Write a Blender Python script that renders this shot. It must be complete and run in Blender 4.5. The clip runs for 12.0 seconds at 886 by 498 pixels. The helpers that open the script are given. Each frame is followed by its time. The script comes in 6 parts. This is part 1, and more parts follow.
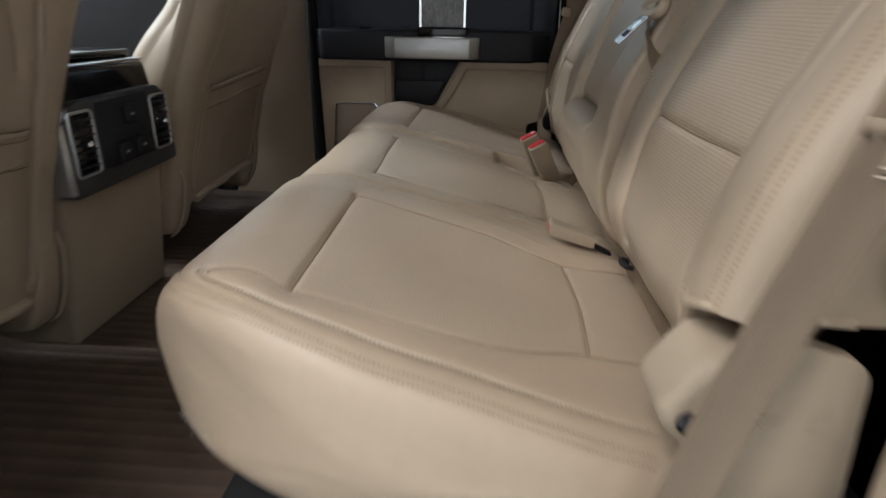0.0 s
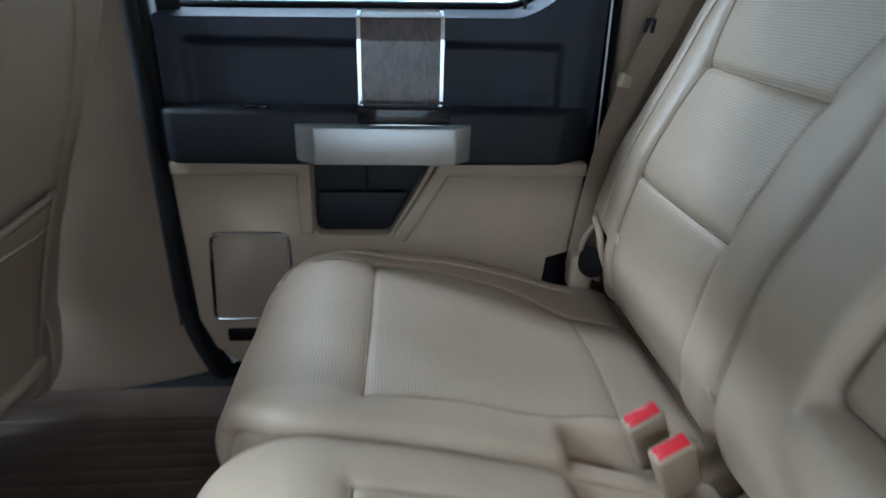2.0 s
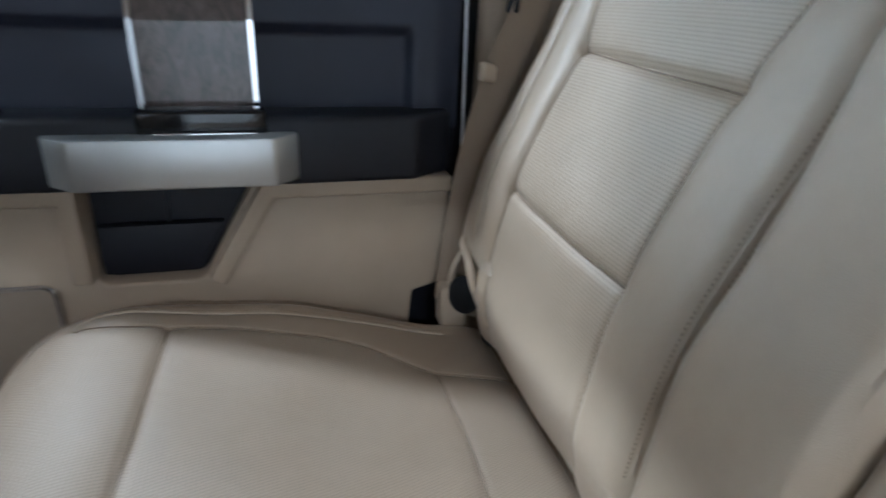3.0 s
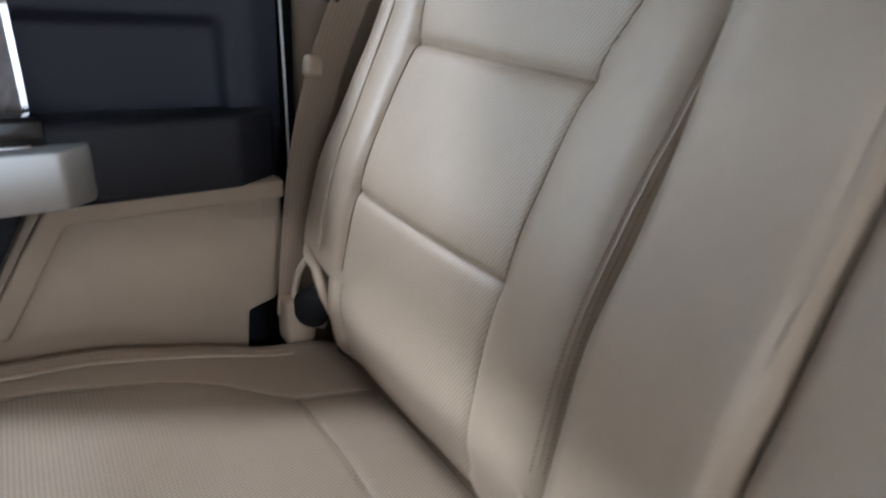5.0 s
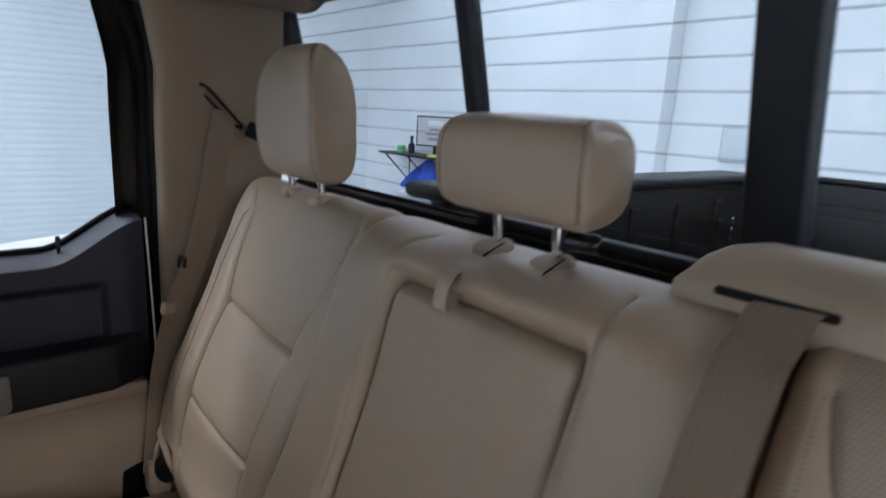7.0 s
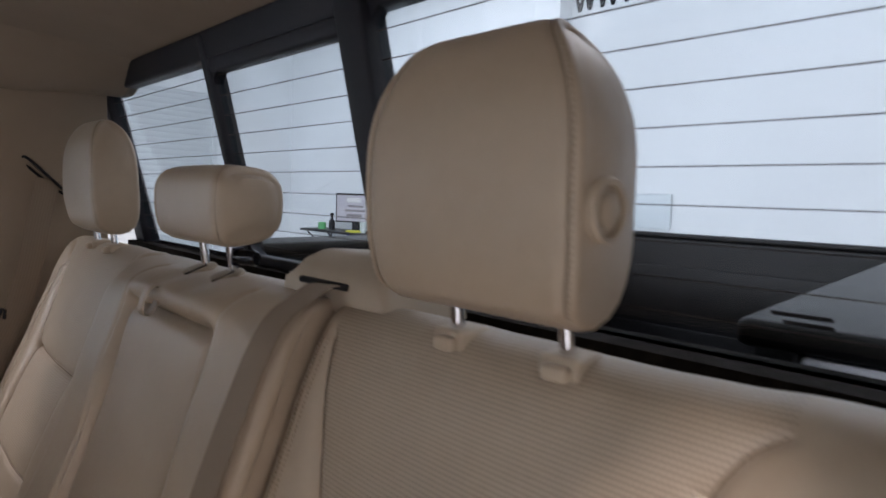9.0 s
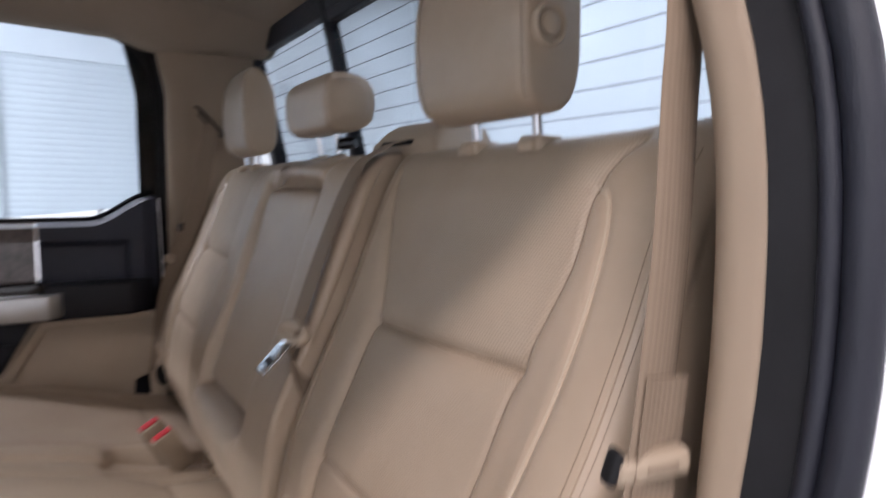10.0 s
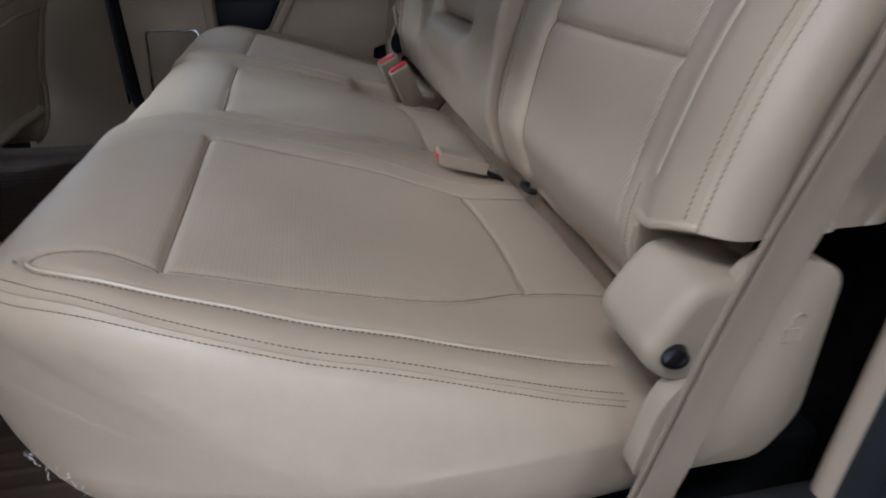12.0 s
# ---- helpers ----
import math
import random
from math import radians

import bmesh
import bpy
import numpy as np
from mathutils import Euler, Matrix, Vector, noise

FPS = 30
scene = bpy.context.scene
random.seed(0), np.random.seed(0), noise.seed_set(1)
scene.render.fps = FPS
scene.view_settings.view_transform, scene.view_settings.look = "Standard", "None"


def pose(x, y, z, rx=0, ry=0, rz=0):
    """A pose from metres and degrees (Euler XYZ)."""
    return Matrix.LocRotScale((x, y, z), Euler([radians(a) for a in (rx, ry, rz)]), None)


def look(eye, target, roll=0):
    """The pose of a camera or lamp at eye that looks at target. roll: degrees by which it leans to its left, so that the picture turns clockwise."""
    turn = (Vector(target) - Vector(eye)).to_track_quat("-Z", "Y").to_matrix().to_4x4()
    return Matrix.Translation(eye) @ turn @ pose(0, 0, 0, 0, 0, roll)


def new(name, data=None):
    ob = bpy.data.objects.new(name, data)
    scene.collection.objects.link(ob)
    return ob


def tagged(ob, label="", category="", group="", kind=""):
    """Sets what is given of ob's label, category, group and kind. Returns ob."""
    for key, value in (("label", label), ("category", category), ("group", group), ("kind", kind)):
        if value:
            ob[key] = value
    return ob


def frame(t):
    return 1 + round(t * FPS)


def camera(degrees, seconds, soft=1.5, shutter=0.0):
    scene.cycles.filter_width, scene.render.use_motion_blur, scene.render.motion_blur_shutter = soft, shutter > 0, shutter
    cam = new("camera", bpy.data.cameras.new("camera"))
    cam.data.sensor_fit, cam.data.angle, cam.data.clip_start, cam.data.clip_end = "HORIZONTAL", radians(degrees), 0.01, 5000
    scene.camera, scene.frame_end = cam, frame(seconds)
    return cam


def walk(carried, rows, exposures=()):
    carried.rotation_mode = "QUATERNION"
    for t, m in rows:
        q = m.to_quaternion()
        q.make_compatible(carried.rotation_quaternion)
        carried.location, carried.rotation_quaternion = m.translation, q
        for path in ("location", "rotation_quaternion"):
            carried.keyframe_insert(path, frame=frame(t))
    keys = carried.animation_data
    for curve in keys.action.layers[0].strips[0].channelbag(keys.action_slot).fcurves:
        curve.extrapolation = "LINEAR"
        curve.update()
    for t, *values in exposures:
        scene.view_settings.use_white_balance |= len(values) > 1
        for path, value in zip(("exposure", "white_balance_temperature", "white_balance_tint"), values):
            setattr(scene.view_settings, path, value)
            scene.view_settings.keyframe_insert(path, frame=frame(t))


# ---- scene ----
cam = camera(74.8, 12.0, shutter=0.5)
PATH = [
    (0, (0.077, -0.017, 0.842), (-0.05, 1.834, 0.093), 0.9),
    (0.5, (0.008, 0.256, 0.845), (-0.035, 2.108, 0.089), 0.6),
    (1, (-0.077, 0.489, 0.859), (-0.047, 2.338, 0.098), 1.2),
    (1.5, (-0.074, 0.725, 0.941), (0.025, 2.549, 0.127), 1.1),
    (2, (-0.086, 0.942, 0.991), (0.077, 2.762, 0.177), 1.7),
    (2.5, (-0.035, 1.104, 0.987), (0.238, 2.912, 0.176), 2.1),
    (3, (0.03, 1.154, 0.952), (0.535, 2.916, 0.153), 2.6),
    (3.2, (0.05, 1.172, 0.936), (0.653, 2.907, 0.146), 3.1),
    (4.8, (-0.015, 1.228, 0.918), (1.053, 2.719, 0.12), 3.7),
    (5, (-0.003, 1.215, 0.943), (1.091, 2.695, 0.162), 3.9),
    (5.5, (0.007, 1.108, 1.04), (1.153, 2.57, 0.298), 4.0),
    (6, (-0.02, 0.98, 1.114), (1.16, 2.452, 0.448), 3.7),
    (6.5, (-0.017, 0.854, 1.205), (1.196, 2.339, 0.636), 3.4),
    (6.8, (0.001, 0.802, 1.231), (1.265, 2.28, 0.764), 4.6),
    (7, (0.005, 0.761, 1.265), (1.279, 2.236, 0.818), 3.3),
    (7.5, (0.015, 0.66, 1.305), (1.337, 2.124, 0.979), 3.0),
    (7.7, (0.033, 0.631, 1.299), (1.365, 2.097, 1.022), 2.8),
    (9.3, (0.116, 0.308, 1.198), (1.553, 1.688, 1.029), 1.7),
    (9.5, (0.099, 0.263, 1.163), (1.488, 1.691, 0.986), 1.5),
    (10, (0.034, 0.12, 1.062), (1.149, 1.769, 0.868), 1.0),
    (10.5, (-0.007, 0.041, 0.946), (0.751, 1.827, 0.459), 1.1),
    (11, (-0.012, -0.001, 0.902), (0.554, 1.764, 0.15), 0.9),
    (11.5, (-0.009, 0.003, 0.883), (0.469, 1.739, 0.014), 0.9),
    (12, (0.007, 0.083, 0.808), (0.412, 1.799, -0.136), 1.3),
]
EXPOSURES = [
    (0.0, -0.32, 6350, 11), (0.5, -0.40, 5700, 9), (1.0, -0.10, 5450, 6), (1.5, 0.15, 5250, 6), (2.0, 0.42, 5250, 5), (2.5, 0.60, 5300, 7), (3.2, 0.66, 5550, 9),
    (5.0, 0.68, 5750, 14), (5.5, 0.65, 5600, 15), (6.0, 0.45, 5750, 18), (6.5, 0.25, 5900, 20), (7.0, -0.22, 6300, 20), (7.5, -0.45, 6450, 20),
    (9.5, -0.14, 6850, 25), (10.0, -0.08, 6500, 25), (10.5, -0.10, 6400, 24), (11.0, -0.36, 5800, 19), (11.5, -0.55, 5650, 14), (12.0, -0.50, 5450, 12),
]
walk(cam, [(t, look(eye, target, roll)) for t, eye, target, roll in PATH], EXPOSURES)

# ---- light ----
world = bpy.data.worlds.new("garage_air")
world.use_nodes = True
scene.world = world
wn = world.node_tree.nodes
wn["Background"].inputs["Color"].default_value = (0.80, 0.88, 1.0, 1)
wn["Background"].inputs["Strength"].default_value = 0.25


def strip_light(name, x, y, z, sx, sy, watts, colour=(0.90, 0.98, 1.0)):
    lamp = bpy.data.lights.new(name, "AREA")
    lamp.shape, lamp.size, lamp.size_y, lamp.energy, lamp.color = "RECTANGLE", sx, sy, watts, colour
    ob = new(name, lamp)
    ob.matrix_world = pose(x, y, z)
    return ob


# Unseen ceiling lamps, added and tuned to brighten the cab and the garage.
for lx, ly, w in ((3.8, 5.0, 66), (3.8, 1.1, 48), (2.6, -3.2, 40), (-1.0, 7.0, 30), (-4.6, -2.8, 70), (-4.6, 4.6, 400)):
    strip_light("unseen_ceiling_lamp", lx, ly, 3.9, 0.5, 2.2, w)
strip_light("unseen_ceiling_lamp", -4.6, 1.15, 3.9, 0.9, 2.6, 1000)
for lx, ly, w, tone in ((-1.5, -1.45, 200, (1.0, 0.965, 0.93)), (-0.2, -4.80, 125, (1.0, 0.965, 0.93)), (-0.9, 3.80, 110, (0.93, 0.97, 1.0))):
    strip_light("unseen_ceiling_lamp", lx, ly, 3.9, 1.5, 0.35, w, tone)


# ---- materials ----
def material(name, colour, rough=0.5, metal=0.0, spec=0.5):
    m = bpy.data.materials.new(name)
    m.use_nodes = True
    b = m.node_tree.nodes["Principled BSDF"]
    b.inputs["Base Color"].default_value = (*colour, 1)
    b.inputs["Roughness"].default_value = rough
    b.inputs["Metallic"].default_value = metal
    b.inputs["Specular IOR Level"].default_value = spec
    return m


def node(m, kind, **values):
    n = m.node_tree.nodes.new(kind)
    for key, value in values.items():
        n.inputs[key.replace("_", " ")].default_value = value
    return n


def wire(m, a, out, b, inp):
    m.node_tree.links.new(a.outputs[out], b.inputs[inp])


def maths(m, op, a, b=None, c=None):
    n = m.node_tree.nodes.new("ShaderNodeMath")
    n.operation = op
    for i, v in enumerate((a, b, c)):
        if v is None:
            continue
        if isinstance(v, (int, float)):
            n.inputs[i].default_value = v
        else:
            m.node_tree.links.new(v, n.inputs[i])
    return n.outputs[0]


def worn(m, colour, scale, amount, bump_scale=0.0, bump=0.0, rough_amount=0.0, coords="Object"):
    """Blotches on the base colour and roughness, and a fine grain in relief."""
    b = m.node_tree.nodes["Principled BSDF"]
    tc = m.node_tree.nodes.new("ShaderNodeTexCoord")
    n = node(m, "ShaderNodeTexNoise", Scale=scale, Detail=5.0, Roughness=0.6)
    wire(m, tc, coords, n, "Vector")
    ramp = m.node_tree.nodes.new("ShaderNodeMapRange")
    ramp.inputs["From Min"].default_value, ramp.inputs["From Max"].default_value = 0.3, 0.7
    ramp.inputs["To Min"].default_value, ramp.inputs["To Max"].default_value = 1 - amount, 1 + amount
    wire(m, n, "Fac", ramp, "Value")
    mix = m.node_tree.nodes.new("ShaderNodeVectorMath")
    mix.operation = "SCALE"
    mix.inputs[0].default_value = colour
    wire(m, ramp, "Result", mix, "Scale")
    wire(m, mix, "Vector", b, "Base Color")
    if rough_amount:
        base = b.inputs["Roughness"].default_value
        r = maths(m, "MULTIPLY_ADD", n.outputs["Fac"], rough_amount * 2, base - rough_amount)
        m.node_tree.links.new(r, b.inputs["Roughness"])
    if bump:
        g = node(m, "ShaderNodeTexNoise", Scale=bump_scale, Detail=3.0, Roughness=0.55)
        wire(m, tc, coords, g, "Vector")
        bn = node(m, "ShaderNodeBump", Strength=bump, Distance=0.001)
        wire(m, g, "Fac", bn, "Height")
        wire(m, bn, "Normal", b, "Normal")
    return m


BEIGE = (0.37, 0.285, 0.205)


def leather(name, colour, pores=0.0, rough=0.42):
    """Automotive leather: fine pebble grain, soft blotches; pores: rows of small punched holes."""
    m = material(name, colour, rough, 0, 0.5)
    b = m.node_tree.nodes["Principled BSDF"]
    uv = m.node_tree.nodes.new("ShaderNodeUVMap")
    uv.uv_map = "UVMap"
    co = m.node_tree.nodes.new("ShaderNodeTexCoord")
    blotch = node(m, "ShaderNodeTexNoise", Scale=9.0, Detail=6.0, Roughness=0.65)
    wire(m, co, "Object", blotch, "Vector")
    grain = node(m, "ShaderNodeTexVoronoi", Scale=620.0)
    grain.feature = "DISTANCE_TO_EDGE"
    wire(m, co, "Object", grain, "Vector")
    fine = node(m, "ShaderNodeTexNoise", Scale=60.0, Detail=4.0, Roughness=0.6)
    wire(m, co, "Object", fine, "Vector")
    tone = maths(m, "MULTIPLY_ADD", blotch.outputs["Fac"], 0.20, 0.90)
    tone = maths(m, "MULTIPLY", tone, maths(m, "MULTIPLY_ADD", fine.outputs["Fac"], 0.10, 0.95))
    height = maths(m, "MULTIPLY_ADD", maths(m, "MINIMUM", maths(m, "MULTIPLY", grain.outputs["Distance"], 6.0), 1.0), 0.25, maths(m, "MULTIPLY", fine.outputs["Fac"], 0.7))
    waves = node(m, "ShaderNodeTexNoise", Scale=20.0, Detail=2.0, Roughness=0.5, Distortion=0.8)
    wire(m, co, "Object", waves, "Vector")
    height = maths(m, "ADD", height, maths(m, "MULTIPLY", waves.outputs["Fac"], 1.6))
    if pores:
        sep = m.node_tree.nodes.new("ShaderNodeSeparateXYZ")
        wire(m, uv, "UV", sep, "Vector")
        pitch = 0.0040
        u = maths(m, "DIVIDE", sep.outputs["X"], pitch)
        row = maths(m, "MULTIPLY", maths(m, "MODULO", maths(m, "FLOOR", u), 2.0), 0.5)
        v = maths(m, "ADD", maths(m, "DIVIDE", sep.outputs["Y"], pitch), row)
        du = maths(m, "SUBTRACT", maths(m, "FRACT", u), 0.5)
        dv = maths(m, "SUBTRACT", maths(m, "FRACT", v), 0.5)
        d = maths(m, "SQRT", maths(m, "ADD", maths(m, "MULTIPLY", du, du), maths(m, "MULTIPLY", dv, dv)))
        hole = maths(m, "SUBTRACT", 1.0, maths(m, "SMOOTH_MIN", maths(m, "DIVIDE", d, 0.40), 1.0, 0.25))
        hole = maths(m, "MAXIMUM", hole, 0.0)
        tone = maths(m, "MULTIPLY", tone, maths(m, "SUBTRACT", 1.0, maths(m, "MULTIPLY", hole, pores)))
        height = maths(m, "SUBTRACT", height, maths(m, "MULTIPLY", hole, pores * 1.1))
    mix = m.node_tree.nodes.new("ShaderNodeVectorMath")
    mix.operation = "SCALE"
    mix.inputs[0].default_value = colour
    m.node_tree.links.new(tone, mix.inputs["Scale"])
    wire(m, mix, "Vector", b, "Base Color")
    m.node_tree.links.new(maths(m, "MULTIPLY_ADD", blotch.outputs["Fac"], 0.16, rough - 0.08), b.inputs["Roughness"])
    bn = node(m, "ShaderNodeBump", Strength=0.45, Distance=0.0008)
    m.node_tree.links.new(height, bn.inputs["Height"])
    wire(m, bn, "Normal", b, "Normal")
    return m


def webbing_material(name, colour):
    m = material(name, colour, 0.75, 0, 0.15)
    b = m.node_tree.nodes["Principled BSDF"]
    uv = m.node_tree.nodes.new("ShaderNodeUVMap")
    uv.uv_map = "UVMap"
    sep = m.node_tree.nodes.new("ShaderNodeSeparateXYZ")
    wire(m, uv, "UV", sep, "Vector")
    ribs = maths(m, "SINE", maths(m, "MULTIPLY", sep.outputs["Y"], 6.283 / 0.0056))
    fold = maths(m, "PINGPONG", sep.outputs["Y"], 0.0029)
    weave = maths(m, "SINE", maths(m, "ADD", maths(m, "MULTIPLY", sep.outputs["X"], 6.283 / 0.0030), maths(m, "MULTIPLY", fold, 6.283 / 0.0030)))
    fuzz = node(m, "ShaderNodeTexNoise", Scale=900.0, Detail=2.0)
    wire(m, uv, "UV", fuzz, "Vector")
    h = maths(m, "ADD", maths(m, "MULTIPLY", ribs, 0.65), maths(m, "ADD", maths(m, "MULTIPLY", weave, 0.55), maths(m, "MULTIPLY", fuzz.outputs["Fac"], 0.6)))
    tone = maths(m, "MULTIPLY_ADD", h, 0.070, 0.93)
    mix = m.node_tree.nodes.new("ShaderNodeVectorMath")
    mix.operation = "SCALE"
    mix.inputs[0].default_value = colour
    m.node_tree.links.new(tone, mix.inputs["Scale"])
    wire(m, mix, "Vector", b, "Base Color")
    bn = node(m, "ShaderNodeBump", Strength=0.22, Distance=0.0004)
    m.node_tree.links.new(h, bn.inputs["Height"])
    wire(m, bn, "Normal", b, "Normal")
    return m


M_LEATHER = leather("beige_leather", BEIGE, 0.0, 0.37)
M_PORES = leather("beige_perforated_leather", (0.365, 0.283, 0.205), 0.50, 0.42)
M_PORES_FLAT = leather("beige_worn_perforated_leather", (0.365, 0.283, 0.205), 0.17, 0.42)
M_WELT = worn(material("beige_welt", (0.43, 0.345, 0.255), 0.45), (0.43, 0.345, 0.255), 30, 0.06)
M_THREAD = worn(material("thread", (0.42, 0.34, 0.26), 0.7), (0.42, 0.34, 0.26), 200, 0.12)
# Stitches, and the dark lines that stand in for shadow in sewn grooves.
M_THREAD_DARK = worn(material("brown_thread", (0.20, 0.145, 0.10), 0.75), (0.20, 0.145, 0.10), 200, 0.12)
M_PLASTIC = worn(material("beige_plastic", (0.40, 0.315, 0.23), 0.5, 0, 0.4), (0.40, 0.315, 0.23), 7, 0.06, 900, 0.35, 0.06)
M_COVER = worn(material("beige_moulded_cover", (0.315, 0.247, 0.178), 0.55, 0, 0.35), (0.315, 0.247, 0.178), 9, 0.06, 900, 0.3, 0.06)
M_TRIM = worn(material("beige_pillar_trim", (0.285, 0.215, 0.153), 0.65, 0, 0.3), (0.285, 0.215, 0.153), 4, 0.06, 900, 0.14, 0.05)
M_HEADLINER = worn(material("headliner_cloth", (0.33, 0.265, 0.205), 0.95, 0, 0.15), (0.33, 0.265, 0.205), 5, 0.06, 1400, 0.7)
M_BLACK = worn(material("black_grained_plastic", (0.011, 0.012, 0.018), 0.5, 0, 0.35), (0.011, 0.012, 0.018), 6, 0.2, 800, 0.5, 0.08)
M_SOFT_BLACK = worn(material("soft_black_trim", (0.018, 0.0215, 0.037), 0.5, 0, 0.42), (0.018, 0.0215, 0.037), 5, 0.15, 700, 0.5, 0.07)
M_RUBBER = worn(material("black_rubber", (0.007, 0.007, 0.008), 0.65, 0, 0.25), (0.007, 0.007, 0.008), 12, 0.3, 300, 0.3)
M_GLOSS = material("gloss_black", (0.008, 0.008, 0.010), 0.12, 0, 0.5)
M_SILVER = worn(material("satin_silver", (0.47, 0.47, 0.46), 0.36, 0.75), (0.47, 0.47, 0.46), 14, 0.05, 900, 0.12, 0.05)
M_CHROME = worn(material("chrome", (0.80, 0.80, 0.82), 0.16, 1.0), (0.80, 0.80, 0.82), 30, 0.04, 0, 0, 0.04)
M_STEEL = worn(material("bright_steel", (0.62, 0.64, 0.66), 0.25, 1.0), (0.62, 0.64, 0.66), 60, 0.08, 0, 0, 0.06)
M_RED = material("red_button", (0.50, 0.022, 0.030), 0.32, 0, 0.5)
M_MAT = worn(material("brown_rubber_mat", (0.098, 0.066, 0.050), 0.55, 0, 0.28), (0.098, 0.066, 0.050), 11, 0.28, 260, 0.35, 0.12)
M_CARPET = worn(material("dark_carpet", (0.016, 0.013, 0.011), 0.95, 0, 0.1), (0.016, 0.013, 0.011), 40, 0.4, 900, 0.8)
M_WHITE_PAINT = worn(material("white_car_paint", (0.80, 0.81, 0.84), 0.18, 0, 0.5), (0.80, 0.81, 0.84), 3, 0.02)
M_WALL = worn(material("white_wall_paint", (0.77, 0.79, 0.80), 0.85, 0, 0.2), (0.77, 0.79, 0.80), 1.2, 0.04, 150, 0.15)
M_SLAT = worn(material("white_steel_slat", (0.64, 0.67, 0.68), 0.45, 0, 0.4), (0.64, 0.67, 0.68), 2, 0.04)
M_CONCRETE = worn(material("concrete", (0.33, 0.33, 0.33), 0.7, 0, 0.3), (0.33, 0.33, 0.33), 2.5, 0.2, 60, 0.2, 0.1)
M_WIRE = worn(material("heating_wire", (0.05, 0.042, 0.036), 0.8, 0, 0.2), (0.05, 0.042, 0.036), 40, 0.1)
M_BED = worn(material("black_bed_liner", (0.006, 0.006, 0.007), 0.42, 0, 0.22), (0.007, 0.007, 0.008), 15, 0.3, 350, 0.8, 0.08)
M_WEB = webbing_material("beige_webbing", (0.238, 0.179, 0.128))


def wood_material():
    m = material("dark_burl_wood", (0.06, 0.042, 0.035), 0.28, 0, 0.5)
    b = m.node_tree.nodes["Principled BSDF"]
    tc = m.node_tree.nodes.new("ShaderNodeTexCoord")
    stretch = node(m, "ShaderNodeMapping")
    stretch.inputs["Scale"].default_value = (1.0, 1.0, 0.45)
    stretch.inputs["Rotation"].default_value = (0, 0.25, 0)
    wire(m, tc, "Object", stretch, "Vector")
    n = node(m, "ShaderNodeTexNoise", Scale=55.0, Detail=8.0, Roughness=0.7, Distortion=1.6)
    wire(m, stretch, "Vector", n, "Vector")
    ramp = m.node_tree.nodes.new("ShaderNodeValToRGB")
    ramp.color_ramp.elements[0].position, ramp.color_ramp.elements[0].color = 0.34, (0.030, 0.020, 0.017, 1)
    ramp.color_ramp.elements[1].position, ramp.color_ramp.elements[1].color = 0.70, (0.130, 0.096, 0.082, 1)
    wire(m, n, "Fac", ramp, "Fac")
    wire(m, ramp, "Color", b, "Base Color")
    b.inputs["Coat Weight"].default_value = 0.4
    b.inputs["Coat Roughness"].default_value = 0.15
    return m


def glass_material(name, tint):
    m = bpy.data.materials.new(name)
    m.use_nodes = True
    nt = m.node_tree
    nt.nodes.remove(nt.nodes["Principled BSDF"])
    out = nt.nodes["Material Output"]
    clear = nt.nodes.new("ShaderNodeBsdfTransparent")
    clear.inputs["Color"].default_value = (*tint, 1)
    shine = nt.nodes.new("ShaderNodeBsdfGlossy")
    shine.inputs["Roughness"].default_value = 0.02
    layer = nt.nodes.new("ShaderNodeLayerWeight")
    layer.inputs["Blend"].default_value = 0.5
    power = nt.nodes.new("ShaderNodeMath")
    power.operation = "POWER"
    nt.links.new(layer.outputs["Facing"], power.inputs[0])
    power.inputs[1].default_value = 5.0
    fres = nt.nodes.new("ShaderNodeMath")
    fres.operation = "MULTIPLY_ADD"
    nt.links.new(power.outputs[0], fres.inputs[0])
    fres.inputs[1].default_value, fres.inputs[2].default_value = 0.6, 0.035
    mix = nt.nodes.new("ShaderNodeMixShader")
    nt.links.new(fres.outputs[0], mix.inputs[0])
    nt.links.new(clear.outputs[0], mix.inputs[1])
    nt.links.new(shine.outputs[0], mix.inputs[2])
    nt.links.new(mix.outputs[0], out.inputs["Surface"])
    return m


M_WOOD = wood_material()
M_GLASS = glass_material("tinted_glass", (0.74, 0.80, 0.84))
M_GRILLE = leather("speaker_mesh", (0.30, 0.235, 0.175), 0.6, 0.55)


# ---- building helpers ----
def thing(name, base, label, category, group="", kind=""):
    ob = new(name)
    ob.location = base
    ob.empty_display_size = 0.05
    return tagged(ob, label, category, group, kind)


def part(name, data, mat, parent=None, label="", smooth=True):
    """Links a bmesh or mesh, built in world coordinates, as one mesh object."""
    if isinstance(data, bmesh.types.BMesh):
        me = bpy.data.meshes.new(name)
        bmesh.ops.recalc_face_normals(data, faces=data.faces)
        data.to_mesh(me)
        data.free()
    else:
        me = data
    if mat and not me.materials:
        me.materials.append(mat)
    if smooth:
        me.shade_smooth()
        me.set_sharp_from_angle(angle=radians(38))
    ob = new(name, me)
    if parent is not None:
        ob.parent = parent
        if parent.type == "EMPTY":
            ob.matrix_parent_inverse = Matrix.Translation(-Vector(parent.location))
    if label:
        ob["label"] = label
    return ob


def solo(name, data, mat, label, category, group="", kind="", smooth=True):
    return tagged(part(name, data, mat, None, "", smooth), label, category, group, kind)


